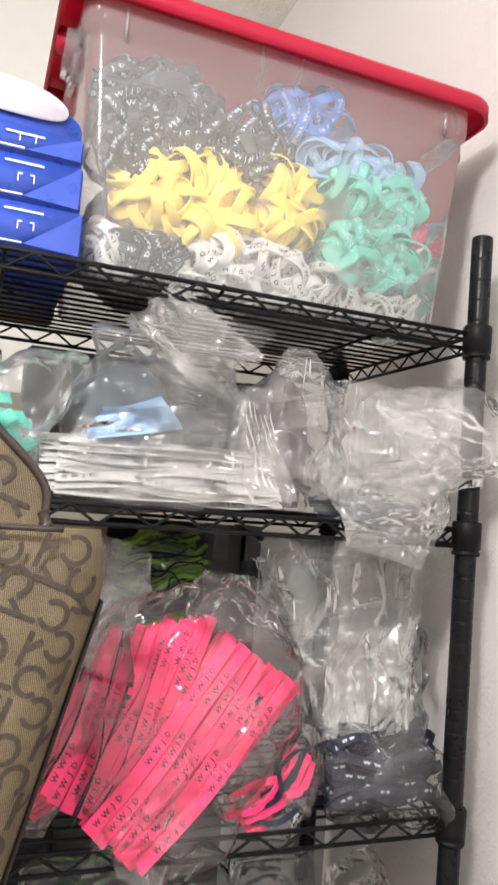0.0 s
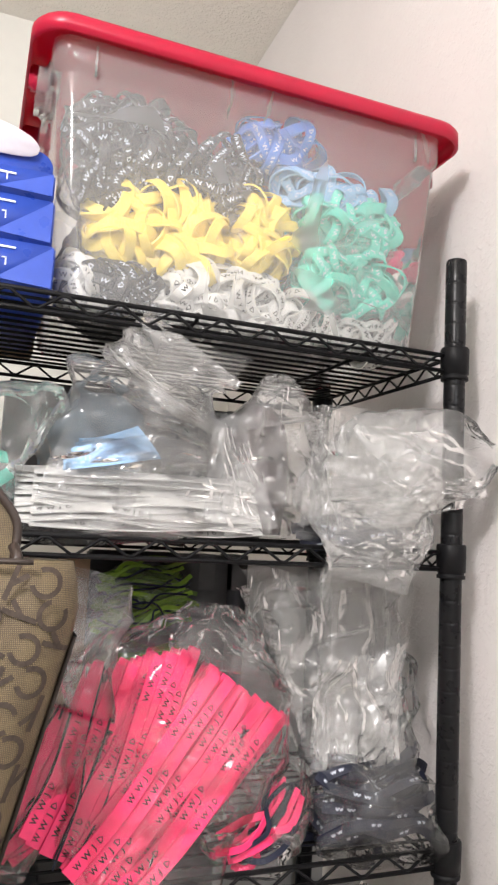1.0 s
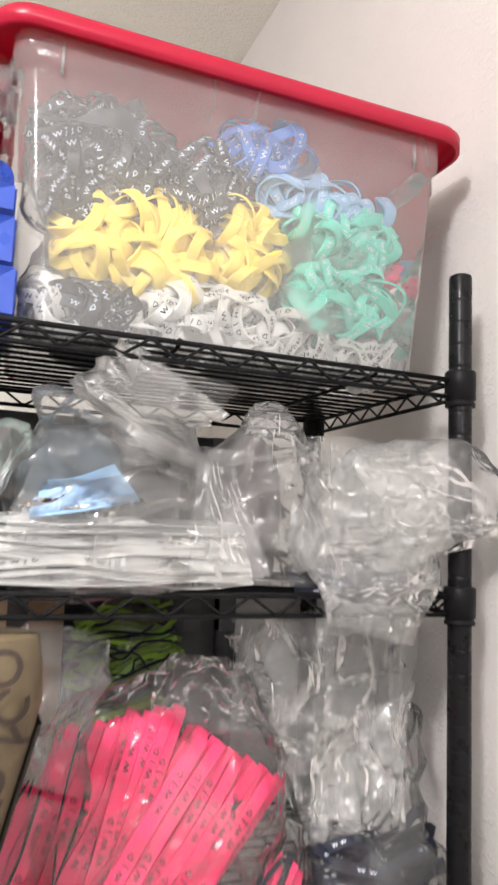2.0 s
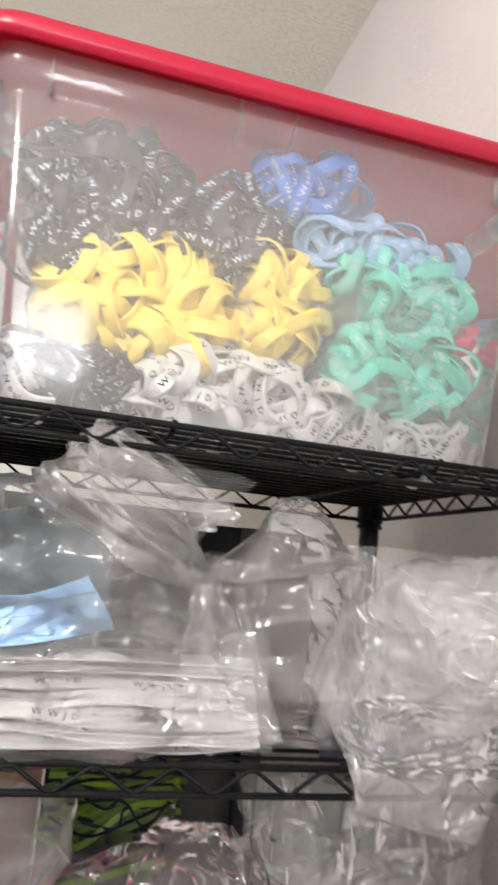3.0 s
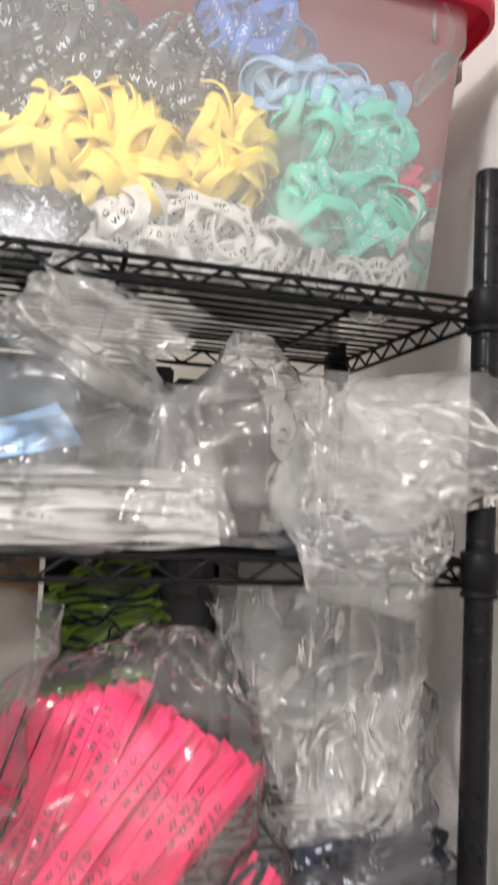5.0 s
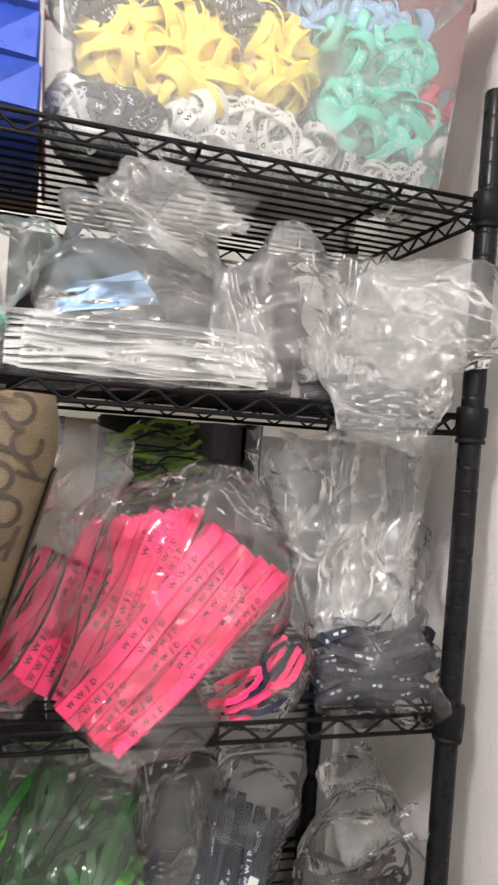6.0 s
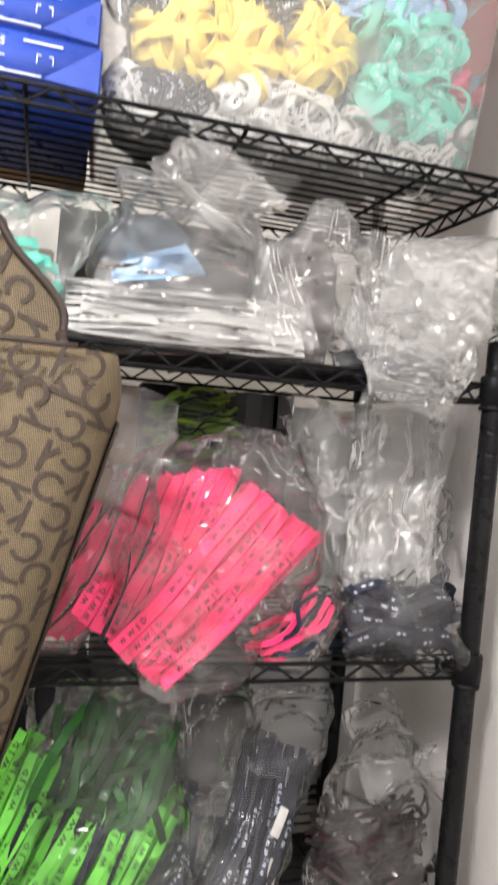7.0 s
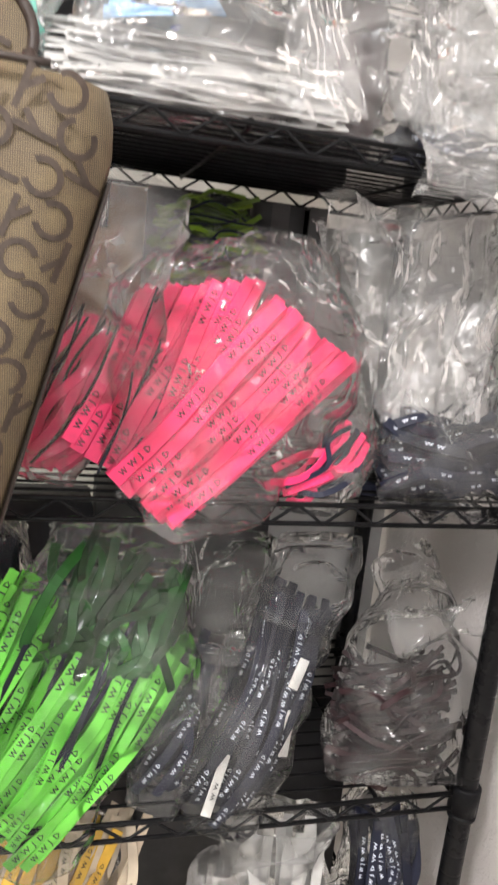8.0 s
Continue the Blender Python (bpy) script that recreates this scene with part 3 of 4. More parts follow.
YI = BY0 + 0.03
heap(1, 95, (0.120, YI - 0.002, 1.842), (0.242, YI + 0.03, 1.972), S_BLACK, M_PRINT, "black silicone wristband with white lettering in a bag", "black wristbands")
heap(2, 42, (0.256, YI - 0.002, 1.868), (0.326, YI + 0.03, 1.945), S_BLACK, M_PRINT, "black silicone wristband with white lettering in a bag", "black wristbands")
heap(3, 26, (0.135, YI - 0.002, 1.738), (0.205, YI + 0.03, 1.768), S_BLACK, M_PRINT, "black silicone wristband with white lettering in a bag", "black wristbands")
heap(4, 100, (0.150, YI - 0.002, 1.792), (0.286, YI + 0.03, 1.865), S_YELLOW, None, "yellow silicone wristband in a clear bag", "yellow wristbands", squash=(0.8, 1.0), radius=(0.025, 0.031))
heap(5, 46, (0.318, YI - 0.002, 1.815), (0.372, YI + 0.03, 1.880), S_YELLOW, None, "yellow silicone wristband in a clear bag", "yellow wristbands", squash=(0.8, 1.0), radius=(0.025, 0.031))
heap(6, 95, (0.222, YI - 0.002, 1.735), (0.400, YI + 0.03, 1.790), S_WHITE, M_BLACK, "white silicone wristband with black lettering", "white wristbands")
heap(7, 50, (0.410, YI - 0.002, 1.862), (0.520, YI + 0.03, 1.905), S_TEAL, M_PRINT, "teal silicone wristband with white lettering", "teal wristbands")
heap(8, 46, (0.410, YI - 0.002, 1.782), (0.524, YI + 0.03, 1.835), S_TEAL, M_PRINT, "teal silicone wristband with white lettering", "teal wristbands")
heap(9, 30, (0.320, YI - 0.002, 1.955), (0.405, YI + 0.03, 1.982), S_BLUE, M_PRINT, "blue silicone wristband with white lettering", "blue wristbands")
heap(10, 27, (0.37, YI - 0.002, 1.905), (0.52, YI + 0.03, 1.93), S_SKY, M_PRINT, "light blue silicone wristband with white lettering", "light blue wristbands")
heap(11, 26, (0.425, YI - 0.002, 1.732), (0.520, YI + 0.03, 1.75), S_WHITE, M_BLACK, "white silicone wristband with black lettering", "white wristbands")
heap(12, 17, (0.130, YI - 0.002, 1.735), (0.155, YI + 0.03, 1.77), S_WHITE, M_BLACK, "white silicone wristband with black lettering", "white wristbands")
heap(13, 3, (0.534, YI - 0.002, 1.848), (0.538, YI + 0.03, 1.852), S_PINK, None, "small pink silicone wristband in the bin", "pink wristbands", squash=(0.5, 0.6), radius=(0.014, 0.016))

def core(x0, x1, z0, z1, y0, y1, material, label, seed):
    """Bands pressed together in the middle of a heap."""
    x, y, z = (x0 + x1) / 2 - 0.010, (y0 + y1) / 2 + 0.045, (z0 + z1) / 2
    hw, hd, hh = (x1 - x0) * 0.45, (y1 - y0) / 2, (z1 - z0) * 0.45
    st = [(x, y, z - hh, hw * 0.5, hd * 0.5), (x, y, z - hh * 0.6, hw * 0.95, hd), (x, y, z + hh * 0.3, hw, hd), (x, y, z + hh, hw * 0.5, hd * 0.4)]
    solo("band_heap", sack(st, 0.006, seed, 48, 48, 42.0, True), material, label, "wristbands")


core(0.125, 0.225, 1.835, 1.965, YI + 0.01, YI + 0.06, S_BLACK, "pressed heap of black wristbands in the bin", 101)
core(0.268, 0.325, 1.865, 1.945, YI + 0.01, YI + 0.06, S_BLACK, "pressed heap of black wristbands in the bin", 102)
core(0.148, 0.285, 1.782, 1.868, YI - 0.002, YI + 0.06, S_YELLOW, "pressed heap of yellow wristbands in the bin", 103)
core(0.300, 0.385, 1.808, 1.890, YI, YI + 0.06, S_YELLOW, "pressed heap of yellow wristbands in the bin", 104)
core(0.215, 0.405, 1.722, 1.800, YI - 0.005, YI + 0.06, S_WHITE, "pressed heap of white wristbands in the bin", 105)
core(0.395, 0.536, 1.845, 1.915, YI + 0.005, YI + 0.06, S_TEAL, "pressed heap of teal wristbands in the bin", 106)
core(0.395, 0.536, 1.768, 1.842, YI + 0.005, YI + 0.06, S_TEAL, "pressed heap of teal wristbands in the bin", 107)
core(0.318, 0.410, 1.940, 1.994, YI + 0.02, YI + 0.06, S_BLUE, "pressed heap of blue wristbands in the bin", 108)
core(0.360, 0.530, 1.895, 1.940, YI + 0.04, YI + 0.08, S_SKY, "pressed heap of light blue wristbands in the bin", 109)
core(0.405, 0.530, 1.720, 1.765, YI, YI + 0.06, S_WHITE, "pressed heap of white wristbands in the bin", 110)
core(0.108, 0.215, 1.720, 1.785, YI + 0.005, YI + 0.06, S_BLACK, "pressed heap of dark wristbands in the bin", 111)
core(0.112, 0.330, 1.722, 1.930, YI + 0.07, BY1 - 0.06, S_BLACK, "deep heap of dark wristbands filling the bin", 112)
core(0.325, 0.528, 1.722, 1.900, YI + 0.07, BY1 - 0.06, S_WHITE, "deep heap of white wristbands filling the bin", 113)

PACK = "clear plastic bag of wristbands inside the bin"


def pack(x, z, hw, hh, seed, y=None, depth=0.036):
    x, y = x - 0.010, y or YI + 0.025
    st = [(x, y, z - hh, 0.01, 0.008), (x, y, z - hh * 0.8, hw * 0.85, depth * 0.8), (x, y, z, hw, depth), (x, y, z + hh * 0.7, hw * 0.9, depth * 0.7), (x, y, z + hh, hw * 0.6, 0.006)]
    solo("wristband_bag", sack(st, 0.006, seed, 40, 40, 30.0), M_PACK, PACK, "plastic bag", "bags in the bin")


pack(0.182, 1.906, 0.080, 0.082, 21)
pack(0.298, 1.905, 0.045, 0.060, 22)
pack(0.215, 1.822, 0.085, 0.055, 23)
pack(0.340, 1.848, 0.055, 0.052, 24)
pack(0.466, 1.880, 0.078, 0.048, 25)
pack(0.467, 1.808, 0.078, 0.042, 26)
pack(0.366, 1.962, 0.062, 0.036, 27)
pack(0.180, 1.748, 0.06, 0.032, 28)


# ---- paper reams ----
def ream(x0, x1, z0, z1, y0, label):
    r = thing("paper_ream", ((x0 + x1) / 2, y0 + 0.14, z0), label, "paper ream", "stack of paper reams")
    part("wrapper", box(bmesh.new(), (x0, y0, z0), (x1, y0 + 0.279, z1), 0.003, 2), M_BLUE, r, "blue printed paper wrapper")
    h = z1 - z0
    for a, b, s in (((x1, z1), (x1 - 0.055, z0 + h * 0.12), 1), ((x0, z1), (x0 + 0.055, z0 + h * 0.12), -1)):
        bm = bmesh.new()
        tri = [(a[0] - 0.002 * s, a[1] - 0.002), (b[0], b[1]), (a[0] - 0.002 * s, z0 + 0.003)]
        skin(bm, [[(p[0], y0 - 0.0004 - d - (0.0012 if p[0] == b[0] else 0), p[1]) for p in tri] for d in (0, 0.0008)])
        part("end_fold", bm, M_BLUE, r, "folded blue end flap", False)
    bm = box(bmesh.new(), (x1 - 0.056 - 0.07, y0 - 0.0034, z0 + h * 0.12), (x1 - 0.056, y0 - 0.0004, z0 + h * 0.12 + 0.0013))
    box(bm, (x1 - 0.075, y0 - 0.0016, z1 - 0.010), (x1 - 0.038, y0 - 0.0004, z1 - 0.0082))
    part("print_bar", bm, M_PRINT, r, "pale printed bars", False)
    bm = bmesh.new()
    lettering(bm, "500", 0.011, lambda s, w: (x0 + 0.125 - s, y0 - 0.0012, z0 + h * 0.72 - w))
    tagged(part("lettering", bm, M_PRINT, r, "small white printed number", False), kind="stuff")
    for k in range(4):
        bm = box(bmesh.new(), (x0 + 0.085, y0 - 0.0012, z0 + h * (0.16 + 0.09 * k)), (x0 + 0.125 - 0.004 * (k % 3), y0 - 0.0003, z0 + h * (0.16 + 0.09 * k) + 0.0012))
        part("print_line", bm, M_PRINT, r, "", False)
    for k, (dx, dz, w, t) in enumerate(((0, 0, 0.0012, 0.008), (0.015, 0, 0.0012, 0.008), (0, 0.0070, 0.0045, 0.0012), (0.0117, 0.0070, 0.0045, 0.0012))):
        bm = box(bmesh.new(), (x1 - 0.062 + dx, y0 - 0.0014, z0 + h * 0.42 + dz), (x1 - 0.062 + dx + w, y0 - 0.0003, z0 + h * 0.42 + dz + t))
        part("print_mark", bm, M_PRINT, r, "", False)
    return r


RT = 0.0475
for i in range(2):
    ream(-0.126 - 0.004 * i, 0.090 - 0.004 * i, ZA + i * (RT + 0.0006), ZA + RT + i * (RT + 0.0006), 1.207 + 0.003 * i, "sealed blue wrapped ream of printer paper")
z2 = ZA + 2 * (RT + 0.0006)
top = ream(-0.128, 0.084, z2, z2 + 0.028, 1.209, "opened blue ream of printer paper, half used")


def curved_sheet(name, outline, material, parent, label, thick=0.0012, bend=0.02):
    """A stiff sheet with a rounded outline in x and z, bent backwards as it rises."""
    z0 = min(p[1] for p in outline)
    n = 40
    loop = [(min(p[0], 0.081), max(p[1], z0)) for p in (spline(outline, k / n) for k in range(n))]
    face = [(x, 1.214 + bend * ((z - z0) / 0.05) ** 2, z) for x, z in loop]
    bm = skin(bmesh.new(), [face, [(x, y + thick, z) for x, y, z in face]])
    return part(name, bm, material, parent, label)


curved_sheet("torn_wrapper", [(-0.125, z2 + 0.026), (0.08, z2 + 0.026), (0.082, z2 + 0.034), (0.070, z2 + 0.052), (0.03, z2 + 0.056), (-0.04, z2 + 0.058), (-0.12, z2 + 0.05), (-0.125, z2 + 0.026)], M_BLUE, top, "torn blue wrapper standing up")
bm = bmesh.new()
flap = [(-0.11, z2 + 0.045), (-0.02, z2 + 0.040), (0.05, z2 + 0.040), (0.066, z2 + 0.050), (0.055, z2 + 0.066), (0.02, z2 + 0.080), (-0.05, z2 + 0.084), (-0.11, z2 + 0.07), (-0.11, z2 + 0.045)]
loop = [spline(flap, k / 40) for k in range(40)]
skin(bm, [[(x * 1.0, 1.2105 + 0.02 * ((z - z2 - 0.04) / 0.05) ** 2 + dy, z) for x, z in loop] for dy in (0, 0.0015)])
part("white_flap", bm, M_INSIDE, top, "white inside of the torn wrapper")


# ---- film bags and what is in them ----
def lump(name, stations, material, label, category, seed, crumple=0.006):
    return solo(name, sack(stations, crumple, seed, 40, 40, 13.0, True), material, label, category)


def film_bag(stations, seed, label, material=None, crumple=0.013, mouth=None, facet=12.0):
    """A clear bag; mouth: stations of its loose open end, a part of its own."""
    base = stations[0]
    bag = thing("plastic_bag", base[:3], label, "plastic bag", "clear plastic bags on the rack")
    film = material or M_BAG
    if mouth is None:
        mouth, stations = stations[-3:], stations[:-2]
    part("bag_body", sack(stations, crumple, seed, 84, 90, facet), film, bag)
    part("bag_mouth", sack(mouth, crumple, seed, 84, 50, facet), film, bag, "gathered crumpled mouth of the bag")
    return bag


def film_flap(bag, c00, c10, c01, c11, seed, material, amp=0.010, label="loose fold of film"):
    """A loose sheet of film between four corners, gathered along its first edge into long folds."""
    bm = bmesh.new()
    off = Vector((seed * 3.7, seed * 1.9, seed * 8.3))
    c00, c10, c01, c11 = (Vector(c) for c in (c00, c10, c01, c11))
    nrm = (c10 - c00).cross(c01 - c00).normalized()
    n = 44
    planes = fold_planes(seed + 200, 15.0)
    amp *= min(1.0, (c10 - c00).length / 0.16 + 0.15)
    rows = []
    for j in range(n + 1):
        v = j / n
        row = []
        for i in range(n + 1):
            u = i / n
            edge = 0.10 * noise.noise(Vector((u * 4, seed, 0.3)))
            vv = v * (1 + edge)
            p = c00.lerp(c10, u).lerp(c01.lerp(c11, u), vv)
            pw = p + noise.noise_vector(p * 9.0 + off) * 0.012
            fold = sum(w * (tri(pw.dot(dr) * fr * 0.6 + ph) - 0.5) for dr, fr, ph, w in planes[:3])
            drift = noise.noise(Vector((u * 1.5, v * 2.0, seed)))
            fold += 0.6 * (tri(u * 2 + drift * 2 + v * 1.3) - 0.5) + 0.3 * (tri(u * 4 - drift * 3 - v * 2) - 0.5)
            row.append(bm.verts.new(p + nrm * amp * (1.2 * fold + noise.noise(p * 12.0 + off)) * (0.5 + v * 0.7)))
        rows.append(row)
    for a, b in zip(rows, rows[1:]):
        for i in range(n):
            bm.faces.new((a[i], a[i + 1], b[i + 1], b[i]))
    return part("loose_flap", bm, material, bag, label)


# upper shelf
film_bag([(-0.16, 1.27, 1.55, 0.04, 0.04), (-0.06, 1.26, 1.555, 0.066, 0.05), (0.03, 1.25, 1.56, 0.068, 0.05), (0.08, 1.245, 1.60, 0.030, 0.03), (0.117, 1.24, 1.618, 0.006, 0.006)],
         31, "crumpled clear bag holding teal straps on the wire shelf", M_BAGM)
bundle(41, 9, (-0.05, 1.235, 1.50), (-0.05, 1.235, 1.53), (0.06, 1.235, 1.53), (0.05, 1.235, 1.57), 0.014, S_TEAL, M_PRINT, "teal woven strap in a clear bag", "teal straps")
b2 = film_bag([(0.205, 1.305, 1.4835, 0.118, 0.09), (0.200, 1.30, 1.53, 0.118, 0.09), (0.200, 1.27, 1.59, 0.104, 0.06), (0.218, 1.255, 1.640, 0.062, 0.04), (0.232, 1.24, 1.662, 0.046, 0.03), (0.248, 1.228, 1.688, 0.066, 0.016)],
         32, "large clear bag of white and light blue straps", M_BAGM, 0.024)
rng = random.Random(77)
for i in range(30):
    z = 1.486 + 0.0019 * i + rng.uniform(-0.003, 0.003)
    y = 1.215 + 0.005 * (i % 3) + 0.0010 * i
    sh = 0.016 * math.sin(i * 2.1)
    strap(rng, [(0.088 + sh, y, z), (0.15, y - 0.004, z + rng.uniform(-0.007, 0.007)), (0.21, y - 0.004, z + rng.uniform(-0.004, 0.004)), (0.27, y - 0.004, z + rng.uniform(-0.004, 0.004)), (0.318 + sh, y, z + 0.002)], 0.013, S_TAPE, M_BLACK if i % 5 == 1 else None, "white woven strap with black lettering in a bag", "white straps", face=(0, -0.5, 0.85), ink_size=0.007)
for i in range(5):
    z = 1.548 + 0.006 * i
    strap(rng, [(0.118 + 0.004 * i, 1.235 + 0.004 * i, z), (0.16, 1.228 + 0.004 * i, z + 0.006), (0.215 - 0.004 * i, 1.236 + 0.004 * i, z + 0.020)], 0.017, S_SKY, M_PRINT, "light blue strap with white lettering in a bag", "light blue straps", face=(0, -0.8, 0.6))
lump("dark_pouch", [(0.16, 1.33, 1.54, 0.06, 0.02), (0.165, 1.33, 1.58, 0.065, 0.03), (0.185, 1.325, 1.61, 0.05, 0.02), (0.20, 1.32, 1.63, 0.02, 0.01)], S_SLATE, "dark slate fabric pouch inside a clear bag", "pouch", 91)
b3 = film_bag([(0.365, 1.280, 1.4835, 0.070, 0.048), (0.366, 1.28, 1.55, 0.076, 0.058), (0.370, 1.272, 1.62, 0.068, 0.048), (0.362, 1.268, 1.655, 0.035, 0.03), (0.358, 1.262, 1.676, 0.010, 0.010)],
         33, "clear bag with a dark brown pouch, humped up on the shelf", M_BAGM, 0.018)
lump("brown_pouch", [(0.35, 1.31, 1.487, 0.045, 0.03), (0.35, 1.31, 1.55, 0.048, 0.035), (0.355, 1.305, 1.62, 0.035, 0.02), (0.357, 1.30, 1.645, 0.012, 0.01)], S_MAROON, "dark brown pouch inside a clear bag", "pouch", 93)
b4 = film_bag([(0.448, 1.187, 1.440, 0.050, 0.005), (0.455, 1.185, 1.47, 0.062, 0.010), (0.462, 1.206, 1.506, 0.075, 0.030), (0.475, 1.245, 1.55, 0.085, 0.055), (0.480, 1.255, 1.60, 0.085, 0.055), (0.480, 1.26, 1.640, 0.070, 0.030)],
         34, "nearly empty clear bag draped over the shelf's front rail", M_BAGM, 0.015,
         mouth=[(0.42, 1.235, 1.575, 0.03, 0.03), (0.47, 1.215, 1.580, 0.066, 0.045), (0.52, 1.195, 1.585, 0.068, 0.045), (0.57, 1.180, 1.588, 0.050, 0.030), (0.606, 1.172, 1.592, 0.012, 0.010)])
bundle(42, 10, (0.40, 1.235, 1.488), (0.40, 1.235, 1.50), (0.52, 1.235, 1.492), (0.52, 1.235, 1.515), 0.014, S_NAVY, M_PRINT, "dark navy strap in a clear bag", "navy straps")

film_flap(b2, (0.215, 1.238, 1.63), (0.265, 1.238, 1.62), (0.185, 1.222, 1.69), (0.318, 1.222, 1.682), 3, M_BAG, 0.014)
film_flap(b2, (0.090, 1.215, 1.51), (0.300, 1.208, 1.50), (0.120, 1.230, 1.60), (0.285, 1.232, 1.61), 4, M_BAG, 0.010)
film_flap(b2, (0.085, 1.206, 1.488), (0.325, 1.204, 1.486), (0.100, 1.212, 1.545), (0.310, 1.214, 1.54), 14, M_BAG, 0.007)
film_flap(b2, (0.080, 1.200, 1.490), (0.335, 1.198, 1.488), (0.105, 1.206, 1.565), (0.325, 1.208, 1.570), 18, M_BAG, 0.007)
film_flap(b3, (0.335, 1.235, 1.66), (0.375, 1.235, 1.66), (0.300, 1.222, 1.50), (0.425, 1.222, 1.50), 5, M_BAG, 0.012)
film_flap(b4, (0.420, 1.205, 1.52), (0.510, 1.200, 1.53), (0.390, 1.184, 1.440), (0.500, 1.182, 1.448), 6, M_BAGM, 0.010)
film_flap(b4, (0.400, 1.215, 1.60), (0.520, 1.200, 1.61), (0.400, 1.185, 1.51), (0.575, 1.170, 1.53), 7, M_BAG, 0.014)

film_flap(b3, (0.400, 1.222, 1.64), (0.430, 1.222, 1.63), (0.365, 1.205, 1.50), (0.440, 1.200, 1.49), 15, M_BAGM, 0.012)
film_flap(b4, (0.430, 1.200, 1.63), (0.545, 1.190, 1.635), (0.470, 1.176, 1.53), (0.590, 1.160, 1.55), 16, M_BAGM, 0.016)
film_flap(b2, (0.270, 1.222, 1.60), (0.310, 1.222, 1.60), (0.260, 1.204, 1.49), (0.345, 1.204, 1.49), 17, M_BAGM, 0.012)

# middle shelf
c1 = film_bag([(0.190, 1.184, 1.122, 0.018, 0.005), (0.212, 1.198, 1.160, 0.072, 0.026), (0.232, 1.235, 1.22, 0.104, 0.058), (0.265, 1.268, 1.28, 0.132, 0.066), (0.300, 1.296, 1.335, 0.108, 0.055), (0.315, 1.31, 1.375, 0.060, 0.035), (0.318, 1.315, 1.403, 0.035, 0.012)],
         35, "clear bag stuffed with bright pink woven straps", M_BAG, 0.014)
bundle(43, 40, (0.112, 1.214, 1.195), (0.185, 1.196, 1.150), (0.178, 1.292, 1.330), (0.292, 1.288, 1.352), 0.0145, S_PINK, M_BLACK, "bright pink woven strap with black lettering", "pink straps", depth=0.040, ink_size=0.0085, jitter=0.004, spin=0.22, bow=0.012)
bundle(44, 36, (0.148, 1.192, 1.168), (0.205, 1.180, 1.128), (0.300, 1.262, 1.336), (0.400, 1.268, 1.275), 0.0145, S_PINK, M_BLACK, "bright pink woven strap with black lettering", "pink straps", depth=0.040, ink_size=0.0085, jitter=0.004, spin=0.22, bow=0.012)
# thin dark strips added as the shade in gaps between pink straps
bundle(52, 7, (0.130, 1.205, 1.175), (0.200, 1.190, 1.135), (0.185, 1.30, 1.335), (0.380, 1.305, 1.295), 0.0025, S_NAVY, None, "dark strip in place of the shaded gaps between pink straps", "black straps", depth=0.01, jitter=0.005)
film_bag([(0.085, 1.245, 1.153, 0.030, 0.025), (0.100, 1.255, 1.22, 0.050, 0.045), (0.135, 1.27, 1.30, 0.058, 0.050), (0.158, 1.29, 1.37, 0.050, 0.042), (0.172, 1.31, 1.432, 0.040, 0.018)],
         36, "milky clear bag of pink straps leaning beside the handbag", M_BAGM, 0.012)
bundle(45, 14, (0.062, 1.235, 1.170), (0.098, 1.230, 1.160), (0.125, 1.265, 1.30), (0.172, 1.265, 1.275), 0.010, S_PINK, None, "pink woven strap in a clear bag", "pink straps")
bundle(46, 8, (0.055, 1.228, 1.20), (0.085, 1.225, 1.16), (0.115, 1.25, 1.31), (0.160, 1.25, 1.29), 0.0028, S_MAROON, None, "thin dark maroon strap in a clear bag", "maroon straps", jitter=0.006)
film_bag([(0.338, 1.205, 1.140, 0.030, 0.008), (0.342, 1.225, 1.168, 0.054, 0.034), (0.362, 1.25, 1.205, 0.052, 0.04), (0.392, 1.265, 1.25, 0.028, 0.02)],
         37, "small clear bag of red and black straps", M_BAG, 0.010)
bundle(47, 12, (0.300, 1.212, 1.168), (0.325, 1.207, 1.150), (0.370, 1.235, 1.225), (0.400, 1.235, 1.19), 0.008, S_PINK, None, "short red and black strap in a small bag", "pink straps", depth=0.03, jitter=0.011)
bundle(48, 8, (0.310, 1.208, 1.172), (0.345, 1.205, 1.150), (0.375, 1.232, 1.225), (0.405, 1.235, 1.19), 0.006, S_NAVY, None, "short black strap in a small bag", "navy straps", depth=0.03, jitter=0.011)
film_bag([(0.25, 1.47, 1.153, 0.05, 0.045), (0.255, 1.47, 1.25, 0.058, 0.05), (0.262, 1.47, 1.35, 0.064, 0.052), (0.262, 1.47, 1.415, 0.056, 0.05), (0.262, 1.47, 1.448, 0.022, 0.02)],
         38, "clear bag of lime green straps at the back of the shelf", M_BAG, 0.009)
bundle(49, 44, (0.205, 1.425, 1.36), (0.215, 1.425, 1.425), (0.318, 1.425, 1.375), (0.300, 1.425, 1.44), 0.006, S_LIME, None, "lime green woven strap in a clear bag", "lime straps", depth=0.04, jitter=0.018, spin=1.3, bow=0.004)
bundle(53, 8, (0.210, 1.420, 1.37), (0.220, 1.420, 1.42), (0.312, 1.420, 1.38), (0.300, 1.420, 1.435), 0.003, S_NAVY, None, "black strap among the lime ones", "black straps", depth=0.03, jitter=0.018, spin=1.3)
bundle(50, 18, (0.205, 1.425, 1.20), (0.205, 1.425, 1.33), (0.310, 1.425, 1.22), (0.312, 1.425, 1.35), 0.008, S_LIME, None, "lime green woven strap in a clear bag", "lime straps", depth=0.04)
